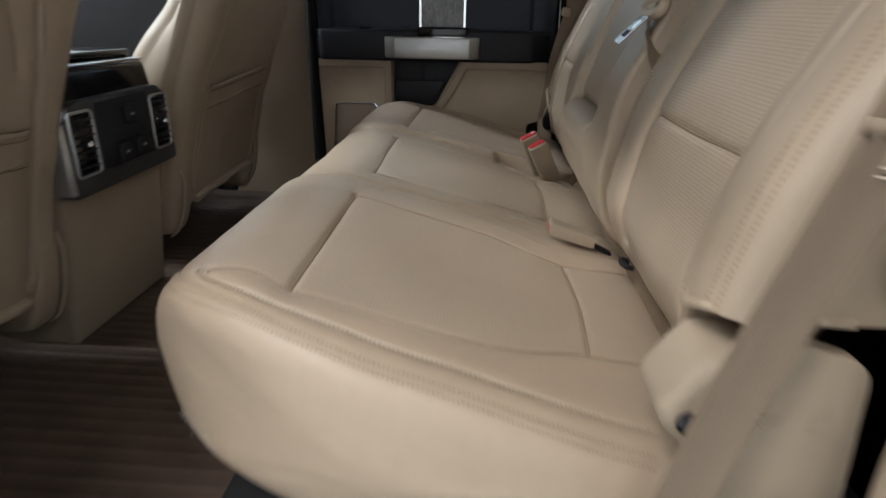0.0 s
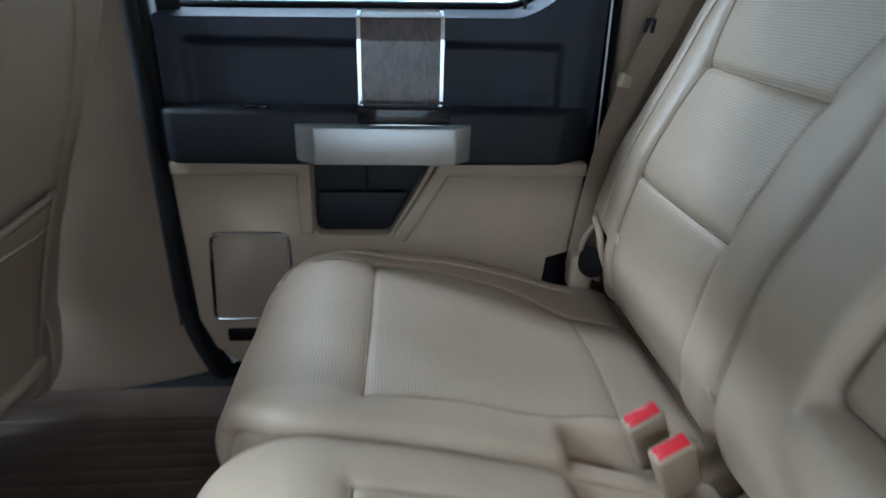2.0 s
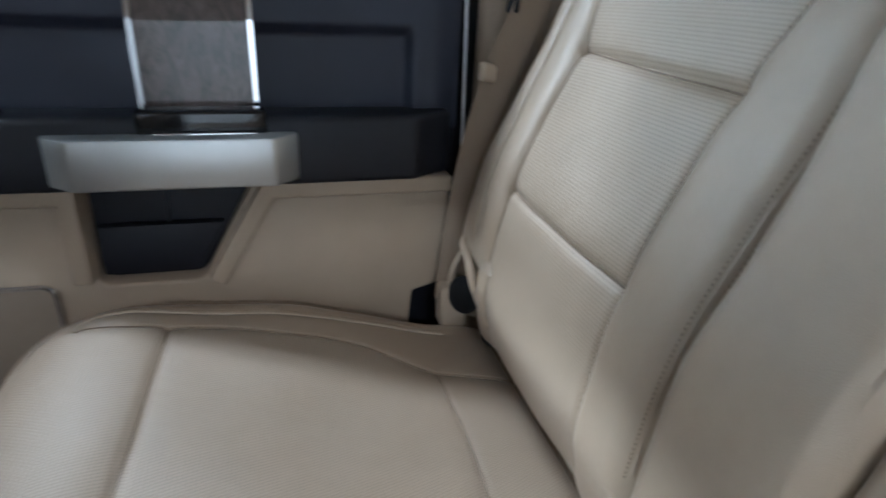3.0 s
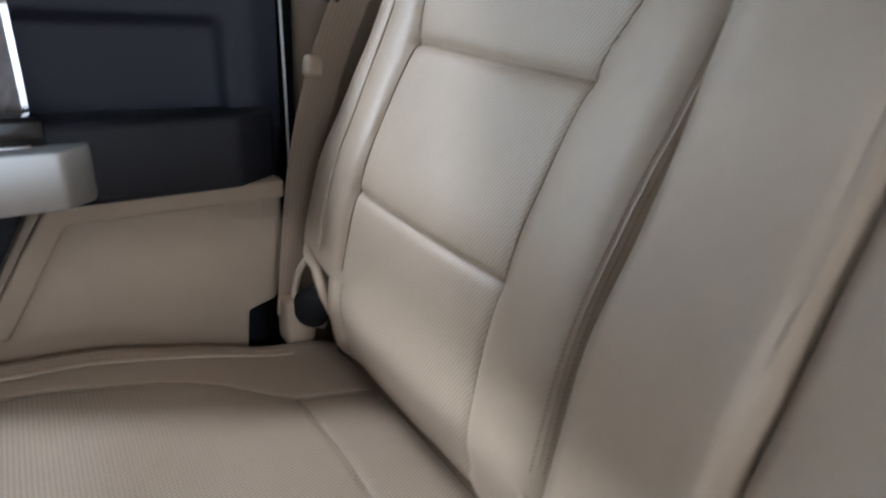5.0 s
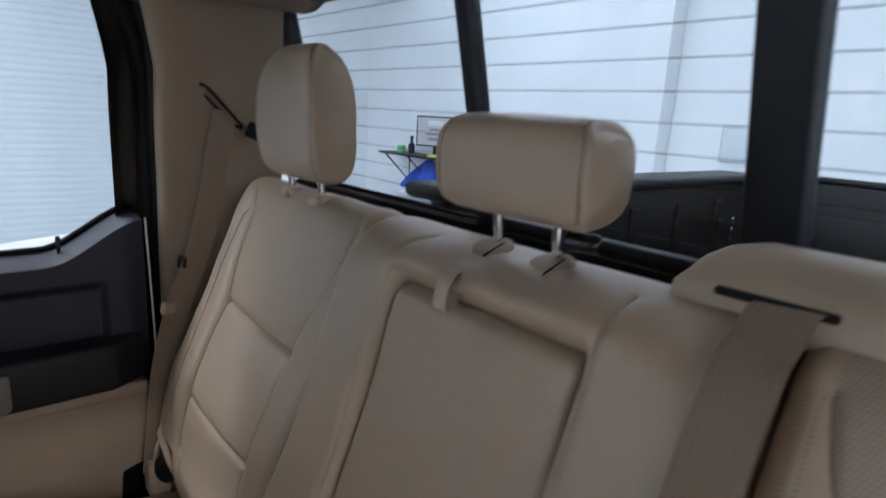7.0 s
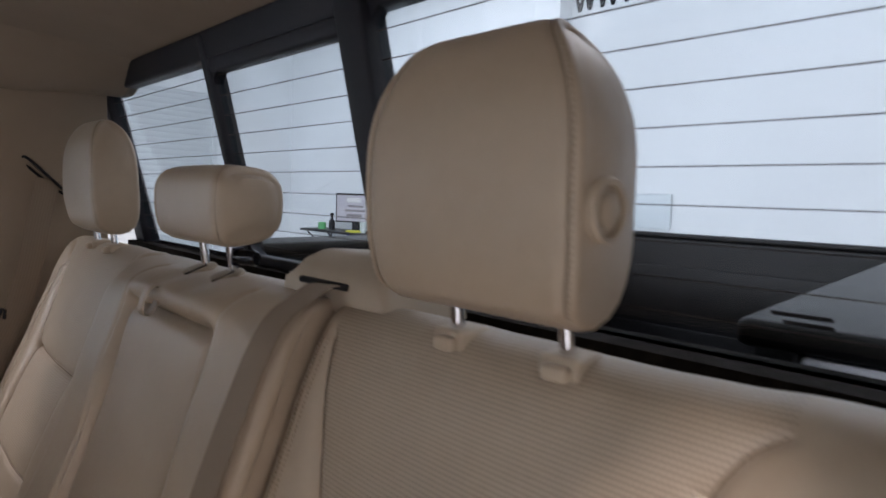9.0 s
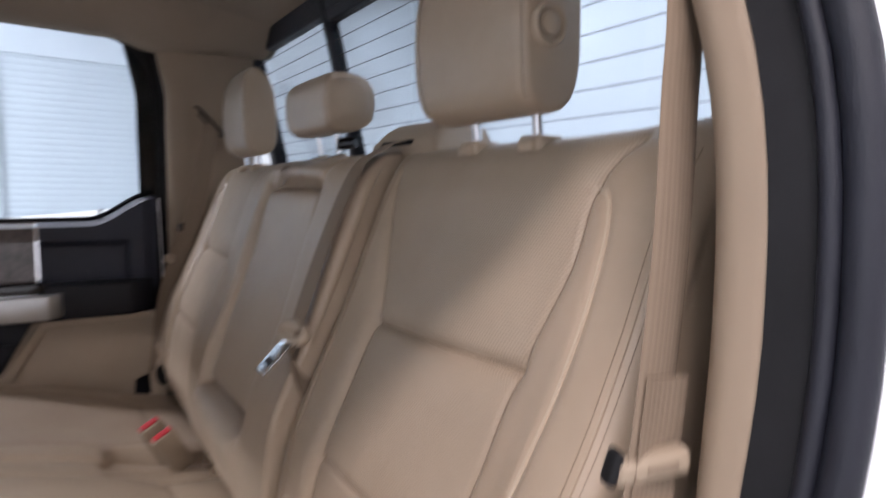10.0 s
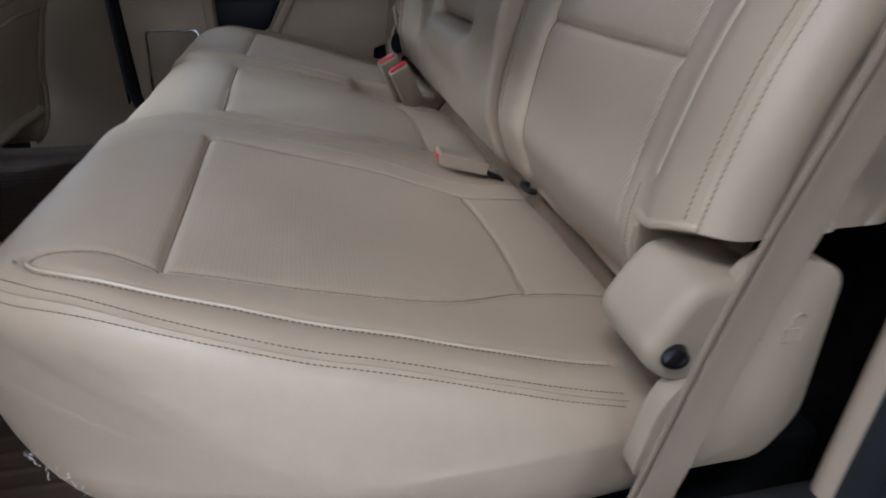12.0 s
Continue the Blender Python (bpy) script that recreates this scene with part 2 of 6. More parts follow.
def rbox(x0, x1, y0, y1, z0, z1, bev=0.005, seg=3, m=None):
    bm = bmesh.new()
    bmesh.ops.create_cube(bm, size=1)
    for v in bm.verts:
        v.co = Vector(((x0 + x1) / 2 + v.co.x * (x1 - x0), (y0 + y1) / 2 + v.co.y * (y1 - y0), (z0 + z1) / 2 + v.co.z * (z1 - z0)))
    if bev:
        bmesh.ops.bevel(bm, geom=bm.edges[:], offset=bev, segments=seg, profile=0.5, affect="EDGES")
    if m is not None:
        bmesh.ops.transform(bm, matrix=m, verts=bm.verts)
    return bm


def slab(outline, axis, a, b, bev=0.004, seg=2):
    """A prism: an outline in the two other axes (in x, y, z order), from a to b along the axis, edges rounded."""
    bm = bmesh.new()

    def place(p, w):
        return {"x": (w, p[0], p[1]), "y": (p[0], w, p[1]), "z": (p[0], p[1], w)}[axis]

    low = [bm.verts.new(place(p, a)) for p in outline]
    high = [bm.verts.new(place(p, b)) for p in outline]
    n = len(outline)
    bm.faces.new(low)
    bm.faces.new(high[::-1])
    for i in range(n):
        bm.faces.new((low[i], high[i], high[(i + 1) % n], low[(i + 1) % n]))
    bmesh.ops.recalc_face_normals(bm, faces=bm.faces)
    if bev:
        bmesh.ops.bevel(bm, geom=bm.edges[:], offset=bev, segments=seg, profile=0.5, affect="EDGES", clamp_overlap=True)
    return bm


def rounded(pts, r, n=5):
    """An outline with its corners rounded off."""
    out = []
    k = len(pts)
    for i in range(k):
        p, a, b = Vector(pts[i]), Vector(pts[i - 1]), Vector(pts[(i + 1) % k])
        ra = min(r, (a - p).length * 0.45)
        rb = min(r, (b - p).length * 0.45)
        s, e = p + (a - p).normalized() * ra, p + (b - p).normalized() * rb
        for j in range(n + 1):
            t = j / n
            out.append(tuple(s * (1 - t) ** 2 + p * 2 * t * (1 - t) + e * t * t))
    return out


def spline(pts, per=8, closed=False):
    """Catmull-Rom through the points."""
    P = np.array(pts, float)
    n = len(P)
    out = []
    for i in range(n if closed else n - 1):
        p1, p2 = P[i], P[(i + 1) % n]
        p0 = P[i - 1] if closed or i > 0 else 2 * p1 - p2
        p3 = P[(i + 2) % n] if closed or i + 2 < n else 2 * p2 - p1
        for j in range(per):
            t = j / per
            out.append(0.5 * (2 * p1 + (p2 - p0) * t + (2 * p0 - 5 * p1 + 4 * p2 - p3) * t * t + (3 * p1 - p0 - 3 * p2 + p3) * t ** 3))
    if not closed:
        out.append(P[-1])
    return np.array(out)


def tube(pts, r, n=8, closed=False, taper=None):
    bm = bmesh.new()
    P = [Vector(p) for p in pts]
    rings = []
    k = len(P)
    ref = None
    for i, p in enumerate(P):
        a = P[i - 1] if closed or i > 0 else p
        b = P[(i + 1) % k] if closed or i + 1 < k else p
        t = (b - a).normalized()
        if ref is None:
            ref = t.orthogonal().normalized()
        ref = (ref - t * ref.dot(t)).normalized()
        side = t.cross(ref)
        rr = r * (taper(i / max(1, k - 1)) if taper else 1)
        rings.append([bm.verts.new(p + ref * rr * math.cos(2 * math.pi * j / n) + side * rr * math.sin(2 * math.pi * j / n)) for j in range(n)])
    for i in range(k if closed else k - 1):
        A, B = rings[i], rings[(i + 1) % k]
        for j in range(n):
            bm.faces.new((A[j], A[(j + 1) % n], B[(j + 1) % n], B[j]))
    if not closed:
        bm.faces.new(rings[0][::-1])
        bm.faces.new(rings[-1])
    return bm


def turned(profile, centre, axis, n=24):
    """A turned form: (along, radius) pairs round an axis through the centre."""
    bm = bmesh.new()
    ax = Vector(axis).normalized()
    u = ax.orthogonal().normalized()
    v = ax.cross(u)
    c = Vector(centre)
    rings = []
    for h, r in profile:
        rings.append([bm.verts.new(c + ax * h + (u * math.cos(2 * math.pi * j / n) + v * math.sin(2 * math.pi * j / n)) * max(r, 1e-5)) for j in range(n)])
    for A, B in zip(rings, rings[1:]):
        for j in range(n):
            bm.faces.new((A[j], A[(j + 1) % n], B[(j + 1) % n], B[j]))
    bm.faces.new(rings[0][::-1])
    bm.faces.new(rings[-1])
    return bm


def sheet(fn, nu, nv, thick, out):
    """A moulded sheet from fn(u, v) with a thickness along out."""
    o = np.array(out, float) * thick
    verts, faces = [], []
    for k in range(2):
        for i in range(nu + 1):
            for j in range(nv + 1):
                verts.append(tuple(np.array(fn(i / nu, j / nv)) + o * k))
    W = nv + 1
    N = (nu + 1) * W
    for i in range(nu):
        for j in range(nv):
            a = i * W + j
            faces.append((a, a + 1, a + W + 1, a + W))
            faces.append((a + N + W, a + N + W + 1, a + N + 1, a + N))
    for i in range(nu):
        for j in (0, nv):
            a = i * W + j
            faces.append((a, a + W, a + W + N, a + N))
    for j in range(nv):
        for i in (0, nu):
            a = i * W + j
            faces.append((a, a + N, a + 1 + N, a + 1))
    me = bpy.data.meshes.new("sheet")
    me.from_pydata(verts, [], faces)
    bm = bmesh.new()
    bm.from_mesh(me)
    bpy.data.meshes.remove(me)
    return bm


def ribbon(pts, across, width, thick=0.0018, nw=8, curl=0.0, per=10):
    """Webbing along a path. across: the direction of its width, one for all or one a point."""
    P = spline(pts, per)
    A = np.array(across, float)
    A = spline(A, per) if A.ndim == 2 else np.tile(A, (len(P), 1))
    T = np.gradient(P, axis=0)
    T /= np.linalg.norm(T, axis=1)[:, None]
    A = A - T * (A * T).sum(1)[:, None]
    A /= np.linalg.norm(A, axis=1)[:, None]
    N = np.cross(T, A)
    L = np.concatenate(([0], np.cumsum(np.linalg.norm(np.diff(P, axis=0), axis=1))))
    section = []
    for j in range(nw + 1):
        section.append((j / nw - 0.5, 0.5))
    for j in range(nw, -1, -1):
        section.append((j / nw - 0.5, -0.5))
    verts, uvs = [], []
    k = len(section)
    for i in range(len(P)):
        for a, b in section:
            bend = curl * (1 - (2 * a) ** 2)
            edge = 0.35 if abs(a) > 0.49 else 1.0
            verts.append(tuple(P[i] + A[i] * a * width + N[i] * (b * thick * edge + bend)))
            uvs.append((L[i], a * width))
    faces = []
    for i in range(len(P) - 1):
        for j in range(k):
            faces.append((i * k + j, i * k + (j + 1) % k, (i + 1) * k + (j + 1) % k, (i + 1) * k + j))
    faces.append(tuple(range(k))[::-1])
    faces.append(tuple((len(P) - 1) * k + j for j in range(k)))
    me = bpy.data.meshes.new("webbing")
    me.from_pydata(verts, [], faces)
    layer = me.uv_layers.new(name="UVMap")
    idx = np.empty(len(me.loops), dtype=np.int32)
    me.loops.foreach_get("vertex_index", idx)
    layer.data.foreach_set("uv", np.array(uvs)[idx].ravel())
    return me


def distance(S, Y, line):
    """Distance of points (S, Y) from a polyline."""
    best = np.full(S.shape, 9.0)
    L = np.array(line, float)
    for (s0, y0), (s1, y1) in zip(L, L[1:]):
        ds, dy = s1 - s0, y1 - y0
        q = ds * ds + dy * dy
        if q < 1e-12:
            continue
        t = np.clip(((S - s0) * ds + (Y - y0) * dy) / q, 0, 1)
        best = np.minimum(best, np.hypot(S - s0 - t * ds, Y - y0 - t * dy))
    return best


class Pad:
    """An upholstered pad: a closed side profile (x, z) drawn out in y between two ends, with rounded rims, bulged sides
    and stitched seams. s is the length along the profile from its first point."""

    def __init__(self, profile, y0, y1, r0, r1, visible, fine=0.004, bulge=0.012, relax=0):
        dense = spline(profile, 24, True)
        closed = np.vstack((dense, dense[:1]))
        arc = np.concatenate(([0], np.cumsum(np.linalg.norm(np.diff(closed, axis=0), axis=1))))
        total = arc[-1]
        s = np.concatenate((np.arange(0, visible, fine), np.arange(visible, total - 0.008, 0.016)))
        self.s = s
        P = np.stack([np.interp(s, arc, closed[:, k]) for k in range(2)], 1)
        Tn = np.stack([np.interp((s + 0.004) % total, arc, closed[:, k]) - np.interp((s - 0.004) % total, arc, closed[:, k]) for k in range(2)], 1)
        Tn /= np.linalg.norm(Tn, axis=1)[:, None]
        area = 0.5 * np.sum(closed[:-1, 0] * closed[1:, 1] - closed[1:, 0] * closed[:-1, 1])
        n = np.stack((Tn[:, 1], -Tn[:, 0]), 1) * (1 if area > 0 else -1)
        self.P, self.n = P, n
        ya = np.array([y0(*p) for p in P]) if callable(y0) else np.full(len(P), y0)
        yb = np.array([y1(*p) for p in P]) if callable(y1) else np.full(len(P), y1)
        cl, cr = closed[:-1], closed[1:]
        cross = cl[:, 0] * cr[:, 1] - cr[:, 0] * cl[:, 1]
        centre = np.array([((cl[:, k] + cr[:, k]) * cross).sum() / (6 * area) for k in range(2)])
        cols = []
        steps = 9
        caps = (0.12, 0.28, 0.45, 0.62, 0.80, 0.97)
        for k in caps:
            cols.append(("cap", 0, k))
        cols = cols[::-1]
        for k in range(steps, 0, -1):
            cols.append(("rim", 0, k / steps * math.pi / 2))
        width = float(np.max(yb - ya)) - r0 - r1
        m = max(4, int(width / fine))
        for k in range(m + 1):
            cols.append(("mid", 0, k / m))
        for k in range(1, steps + 1):
            cols.append(("rim", 1, k / steps * math.pi / 2))
        for k in caps:
            cols.append(("cap", 1, k))
        X, Y, Z, NX, NY, NZ, keep = [], [], [], [], [], [], []
        for kind, side, v in cols:
            if kind == "mid":
                x, z, y = P[:, 0], P[:, 1], ya + r0 + (yb - ya - r0 - r1) * v
                nx, ny, nz, w = n[:, 0], 0 * y, n[:, 1], 1.0
            elif kind == "rim":
                r = r1 if side else r0
                sh = r * (1 - math.cos(v))
                x, z = P[:, 0] - n[:, 0] * sh, P[:, 1] - n[:, 1] * sh
                y = yb - r + r * math.sin(v) if side else ya + r - r * math.sin(v)
                nx, nz, ny, w = n[:, 0] * math.cos(v), n[:, 1] * math.cos(v), np.full(len(P), math.sin(v) * (1 if side else -1)), max(0.001, math.cos(v)) ** 0.6
            else:
                r = r1 if side else r0
                q = P - n * r
                for _ in range(int(260 * v)):
                    q = 0.25 * np.roll(q, 1, 0) + 0.5 * q + 0.25 * np.roll(q, -1, 0)
                q = centre + (q - centre) * (1 - v)
                x, z = q[:, 0], q[:, 1]
                b = bulge * (1 - (1 - v) ** 2.2)
                fn = y1 if side else y0
                end = np.array([fn(*c) for c in q]) if callable(fn) else (yb if side else ya)
                y = end + b if side else end - b
                nx, nz, ny, w = 0 * y, 0 * y, 0 * y + (1 if side else -1), 0.0
            for lst, val in zip((X, Y, Z, NX, NY, NZ), (x, y, z, nx, ny, nz)):
                lst.append(np.array(val, float))
            keep.append(w)
        self.X, self.Y, self.Z = (np.stack(a, 1) for a in (X, Y, Z))
        # the side whose rim is eased into the flank: -1 the first, 1 the last
        n = self.X.shape[1]
        span = range(2, 19) if relax < 0 else range(n - 19, n - 2) if relax > 0 else ()
        for _ in range(14 if relax else 0):
            for A in (self.X, self.Y, self.Z):
                B = A.copy()
                for j in span:
                    A[:, j] = 0.25 * B[:, j - 1] + 0.5 * B[:, j] + 0.25 * B[:, j + 1]
        self.N = np.stack([np.stack(a, 1) for a in (NX, NY, NZ)], 2)
        self.w = np.array(keep)[None, :]
        self.S = np.repeat(s[:, None], len(cols), 1)
        self.seams = []

    def s_at(self, value, axis, visible):
        """The s at which the visible run of the profile passes x (axis 0) or z (axis 1)."""
        sel = self.s <= visible
        c = self.P[sel, axis]
        order = np.argsort(c)
        return float(np.interp(value, c[order], self.s[sel][order]))

    def push(self, D):
        D = D * self.w
        self.X += self.N[..., 0] * D
        self.Y += self.N[..., 1] * D
        self.Z += self.N[..., 2] * D

    def settle(self, seed, size=0.0009):
        """Shallow uneven waves, as in leather that has been sat on."""
        rng = random.Random(seed)
        D = np.zeros(self.S.shape)
        for k in range(9):
            f = rng.uniform(18, 75)
            a = rng.uniform(0, math.pi)
            D += np.sin(f * (math.cos(a) * self.S + math.sin(a) * self.Y) + rng.uniform(0, 6) + 1.3 * np.sin(rng.uniform(8, 20) * self.S + rng.uniform(8, 20) * self.Y)) * (30 / (f + 15))
        self.push(size * D * 0.5)

    def distances(self, line):
        return distance(self.S, self.Y, line)

    def groove(self, line, depth=0.0035, width=0.0035, soft=0.006, reach=0.02):
        d = self.distances(line)
        self.push(-depth * np.exp(-(d / width) ** 2) - soft * np.exp(-(d / reach) ** 1.3))

    def ridge(self, line, height, width):
        self.push(height * np.exp(-(self.distances(line) / width) ** 2))

    def at(self, s, y, lift=0.0):
        """A place on the finished surface."""
        f = np.interp(s, self.s, np.arange(len(self.s)))
        i = int(min(f, len(self.s) - 2))
        t = f - i
        out = []
        use = np.where(self.w[0] > 0)[0]
        for a in (i, i + 1):
            yy = self.Y[a, use]
            out.append([np.interp(y, yy, self.X[a, use]), y, np.interp(y, yy, self.Z[a, use]), *[np.interp(y, yy, self.N[a, use, k]) for k in range(3)]])
        q = np.array(out[0]) * (1 - t) + np.array(out[1]) * t
        return q[:3] + q[3:] * lift

    def path(self, line, step=0.006, lift=0.0):
        L = np.array(line, float)
        arc = np.concatenate(([0], np.cumsum(np.linalg.norm(np.diff(L, axis=0), axis=1))))
        t = np.arange(0, arc[-1], step)
        return [self.at(np.interp(v, arc, L[:, 0]), np.interp(v, arc, L[:, 1]), lift) for v in t]

    def mesh(self, name, materials, region=None):
        ns, nc = self.X.shape
        V = np.stack((self.X, self.Y, self.Z), 2).reshape(-1, 3)
        i = np.arange(ns)[:, None]
        j = np.arange(nc - 1)[None, :]
        a = i * nc + j
        b = ((i + 1) % ns) * nc + j
        F = np.stack((a, a + 1, b + 1, b), 2).reshape(-1, 4)
        faces = F.tolist()
        faces.append([int(k) * nc for k in range(ns)])
        faces.append([int(k) * nc + nc - 1 for k in range(ns)][::-1])
        me = bpy.data.meshes.new(name)
        me.from_pydata(V.tolist(), [], faces)
        layer = me.uv_layers.new(name="UVMap")
        idx = np.empty(len(me.loops), dtype=np.int32)
        me.loops.foreach_get("vertex_index", idx)
        uv = np.stack((self.S, self.Y + 0 * self.S), 2).reshape(-1, 2)
        layer.data.foreach_set("uv", uv[idx].ravel())
        for m in materials:
            me.materials.append(m)
        if region is not None:
            sc = (self.S[:, :-1] + self.S[:, 1:]) / 2
            yc = (self.Y[:, :-1] + self.Y[:, 1:]) / 2
            r = (region(sc, yc) & (self.w[:, :-1] > 0)).astype(np.int32).ravel()
            me.polygons.foreach_set("material_index", np.concatenate((r, [0, 0])).astype(np.int32))
        bm = bmesh.new()
        bm.from_mesh(me)
        bmesh.ops.recalc_face_normals(bm, faces=bm.faces)
        bm.to_mesh(me)
        bm.free()
        return me


def seam_shade(pad, line, parent, r=0.0010):
    """A thin dark line sunk in a sewn groove, standing in for the shadow there."""
    return part("seam_shade", tube(pad.path(line, 0.006, 0.0004), r, 5), M_THREAD_DARK, parent)


def stitches(pad, line, length=0.0042, gap=0.0022, r=0.0007, lift=0.0006):
    """A row of thread stitches lying on a pad along a line."""
    pts = pad.path(line, 0.0016, lift)
    per = max(2, int((length + gap) / 0.0016))
    on = max(1, int(length / 0.0016))
    verts, faces = [], []
    for i in range(0, len(pts) - on, per):
        p, q = Vector(pts[i]), Vector(pts[i + on])
        t = q - p
        if t.length < 1e-6:
            continue
        t.normalize()
        u = t.orthogonal().normalized() * r
        v = t.cross(u).normalized() * r
        k = len(verts)
        m = (p + q) / 2
        for c, f in ((p, 0.45), (m, 1.0), (q, 0.45)):
            for a, b in ((1, 0), (0, 1), (-1, 0), (0, -1)):
                verts.append(tuple(c + u * a * f + v * b * f))
        for ring in (0, 4):
            for e in range(4):
                faces.append((k + ring + e, k + ring + (e + 1) % 4, k + ring + 4 + (e + 1) % 4, k + ring + 4 + e))
        faces.append((k, k + 1, k + 2, k + 3))
        faces.append((k + 8, k + 11, k + 10, k + 9))
    me = bpy.data.meshes.new("stitching")
    me.from_pydata(verts, [], faces)
    return me


# ---- garage: the large setting ----
YC = 1.167          # the truck's middle line
GROUND = -0.55
XW, YW = 5.2, 8.8   # rear and far walls of the garage


def flip(y):
    return 2 * YC - y


solo("ground", rbox(-7.2, XW + 0.2, -7.2, YW + 0.2, GROUND - 0.2, GROUND, 0), M_CONCRETE, "grey sealed concrete garage floor", "floor", kind="structure")
solo("wall_rear", rbox(XW, XW + 0.2, -7.2, YW + 0.2, GROUND, 4.2, 0), M_WALL, "plain white painted garage wall", "wall", kind="structure")
solo("wall_front", rbox(-7.2, -7.0, -7.2, YW + 0.2, GROUND, 4.2, 0), M_WALL, "plain white painted garage wall", "wall", kind="structure")
solo("wall_near", rbox(-7.0, XW, -7.2, -7.0, GROUND, 4.2, 0), M_WALL, "plain white painted garage wall", "wall", kind="structure")
solo("wall_far", slab([(-7.0, GROUND), (-7.0, 4.2), (XW, 4.2), (XW, GROUND), (3.9, GROUND), (3.9, 2.62), (-0.44, 2.62), (-0.44, GROUND)], "y", YW, YW + 0.2, 0), M_WALL,
                "white painted garage wall round a roller door", "wall", kind="structure")
solo("ceiling", rbox(-7.2, XW + 0.2, -7.2, YW + 0.2, 4.2, 4.35, 0), M_WALL, "white garage ceiling", "ceiling", kind="structure")
solo("pilaster", rbox(XW - 0.22, XW - 0.002, 3.62, 3.92, GROUND, 4.2, 0.006), M_WALL, "white boxed pilaster on the garage wall", "pilaster", kind="structure")

# ---- truck cab: setting ----
FLOOR = 0.20


def tumble(z):
    """How far the cab's sides lean in towards the roof."""
    return 0.0 if z < 0.85 else 0.26 * (z - 0.85) ** 2 + 0.30 * max(0, z - 1.22) ** 1.5


def soft(v, a, b):
    t = max(0.0, min(1.0, (v - a) / (b - a)))
    return t * t * (3 - 2 * t)


def headliner_fn(u, v):
    x = -1.15 + 1.75 * u
    w = (v - 0.5) * 2
    y = YC + w * 0.80
    z = 1.540 - 0.050 * abs(w) ** 9 - 0.030 * max(0, (x - 0.25) / 0.35) ** 2
    return x, y, z


solo("ceiling", sheet(headliner_fn, 50, 40, 0.03, (0, 0, 1)), M_HEADLINER, "light brown cloth headliner of the truck cab", "headliner", kind="structure")
solo("roof", rbox(-1.18, 0.72, 0.22, flip(0.22), 1.58, 1.61, 0.01), M_WHITE_PAINT, "white painted steel cab roof", "roof", kind="structure")
solo("floor", rbox(-1.9, 0.78, 0.34, flip(0.34), FLOOR - 0.08, FLOOR - 0.012, 0), M_CARPET, "dark carpeted truck cab floor", "floor", kind="structure")


def mat_fn(u, v):
    x = -1.05 + 1.25 * u
    y = 0.40 + 1.53 * v
    z = FLOOR
    if x > -0.92:
        p = ((y - 0.40) / 0.032) % 1.0
        z += 0.0022 * max(0, 1 - abs(p - 0.5) / 0.20) ** 0.7
    edge = min(y - 0.40, 1.93 - y)
    z += 0.048 * max(0, 1 - edge / 0.04) ** 1.6
    if x < -0.85:
        z += 0.10 * ((-0.85 - x) / 0.2) ** 1.5
    return x, y, z


solo("floor_mat", sheet(mat_fn, 40, 720, 0.006, (0, 0, -1)), M_MAT, "dark brown ribbed rubber floor liner", "floor mat")

solo("firewall", rbox(-1.95, -1.90, 0.30, flip(0.30), 0.1, 1.0, 0), M_RUBBER, "black dashboard front of the cab", "dashboard", kind="structure")


def side_panel(name, near, x0, x1, z0, z1, y, thick, mat, label, category):
    a, b = (y - thick, y) if near else (flip(y), flip(y) + thick)
    return solo(name, rbox(x0, x1, a, b, z0, z1, 0.008), mat, label, category, kind="structure")


# front part of the cab, glimpsed between the seats
# near rail is unseen, added to stop light leaking in above the door opening
solo("roof_rail", slab([(0.222, 1.585), (0.222, 1.50), (0.262, 1.462), (0.335, 1.468), (0.372, 1.492), (0.372, 1.585)], "x", -1.16, 0.60, 0.006), M_TRIM, "beige trimmed roof rail over the door opening", "roof rail", kind="structure")
solo("roof_rail", slab([(1.955, 1.585), (1.955, 1.502), (2.02, 1.488), (2.112, 1.492), (2.112, 1.585)], "x", -1.16, 0.60, 0.006), M_TRIM, "beige trimmed roof rail over the door opening", "roof rail", kind="structure")


def edge_trim(u, v):
    x = -1.16 + 1.76 * u
    low = 1.458 - 0.026 * soft(x, 0.17, 0.28) + 0.022 * soft(x, 0.30, 0.56)
    high = headliner_fn((x + 1.15) / 1.75, 0.5 + (1.735 - YC) / 1.6)[2] + 0.004
    return x, 1.735 + 0.205 * v, high + (low - high) * soft(v, 0, 0.80)


solo("headliner_edge", sheet(edge_trim, 90, 24, 0.012, (0, 0, 1)), M_HEADLINER, "light brown cloth edge of the cab headliner", "headliner", kind="structure")
side_panel("wall_front_near", True, -1.9, -0.84, 0.12, 0.95, 0.30, 0.05, M_BLACK, "black lower panel of a front door", "door panel")
side_panel("wall_front_far", False, -1.9, -0.84, 0.12, 0.95, 0.30, 0.05, M_RUBBER, "black lower panel of a front door", "door panel")
solo("windscreen", slab([(-1.95, 0.98), (-1.93, 0.98), (-1.18, 1.52), (-1.20, 1.53)], "y", 0.38, flip(0.38), 0), M_GLASS, "tinted windscreen glass", "windscreen", kind="structure").visible_shadow = False
# under the rear seat and behind it
solo("seat_box", rbox(-0.20, 0.52, 0.44, flip(0.44), FLOOR - 0.01, 0.345, 0.01), M_RUBBER, "black storage box under the rear seat", "storage box")
solo("wall_back", slab([(0.62, 0.15), (0.66, 0.15), (0.70, 1.10), (0.63, 1.10)], "y", 0.30, flip(0.30), 0), M_CARPET, "dark lined rear wall of the cab", "wall", kind="structure")


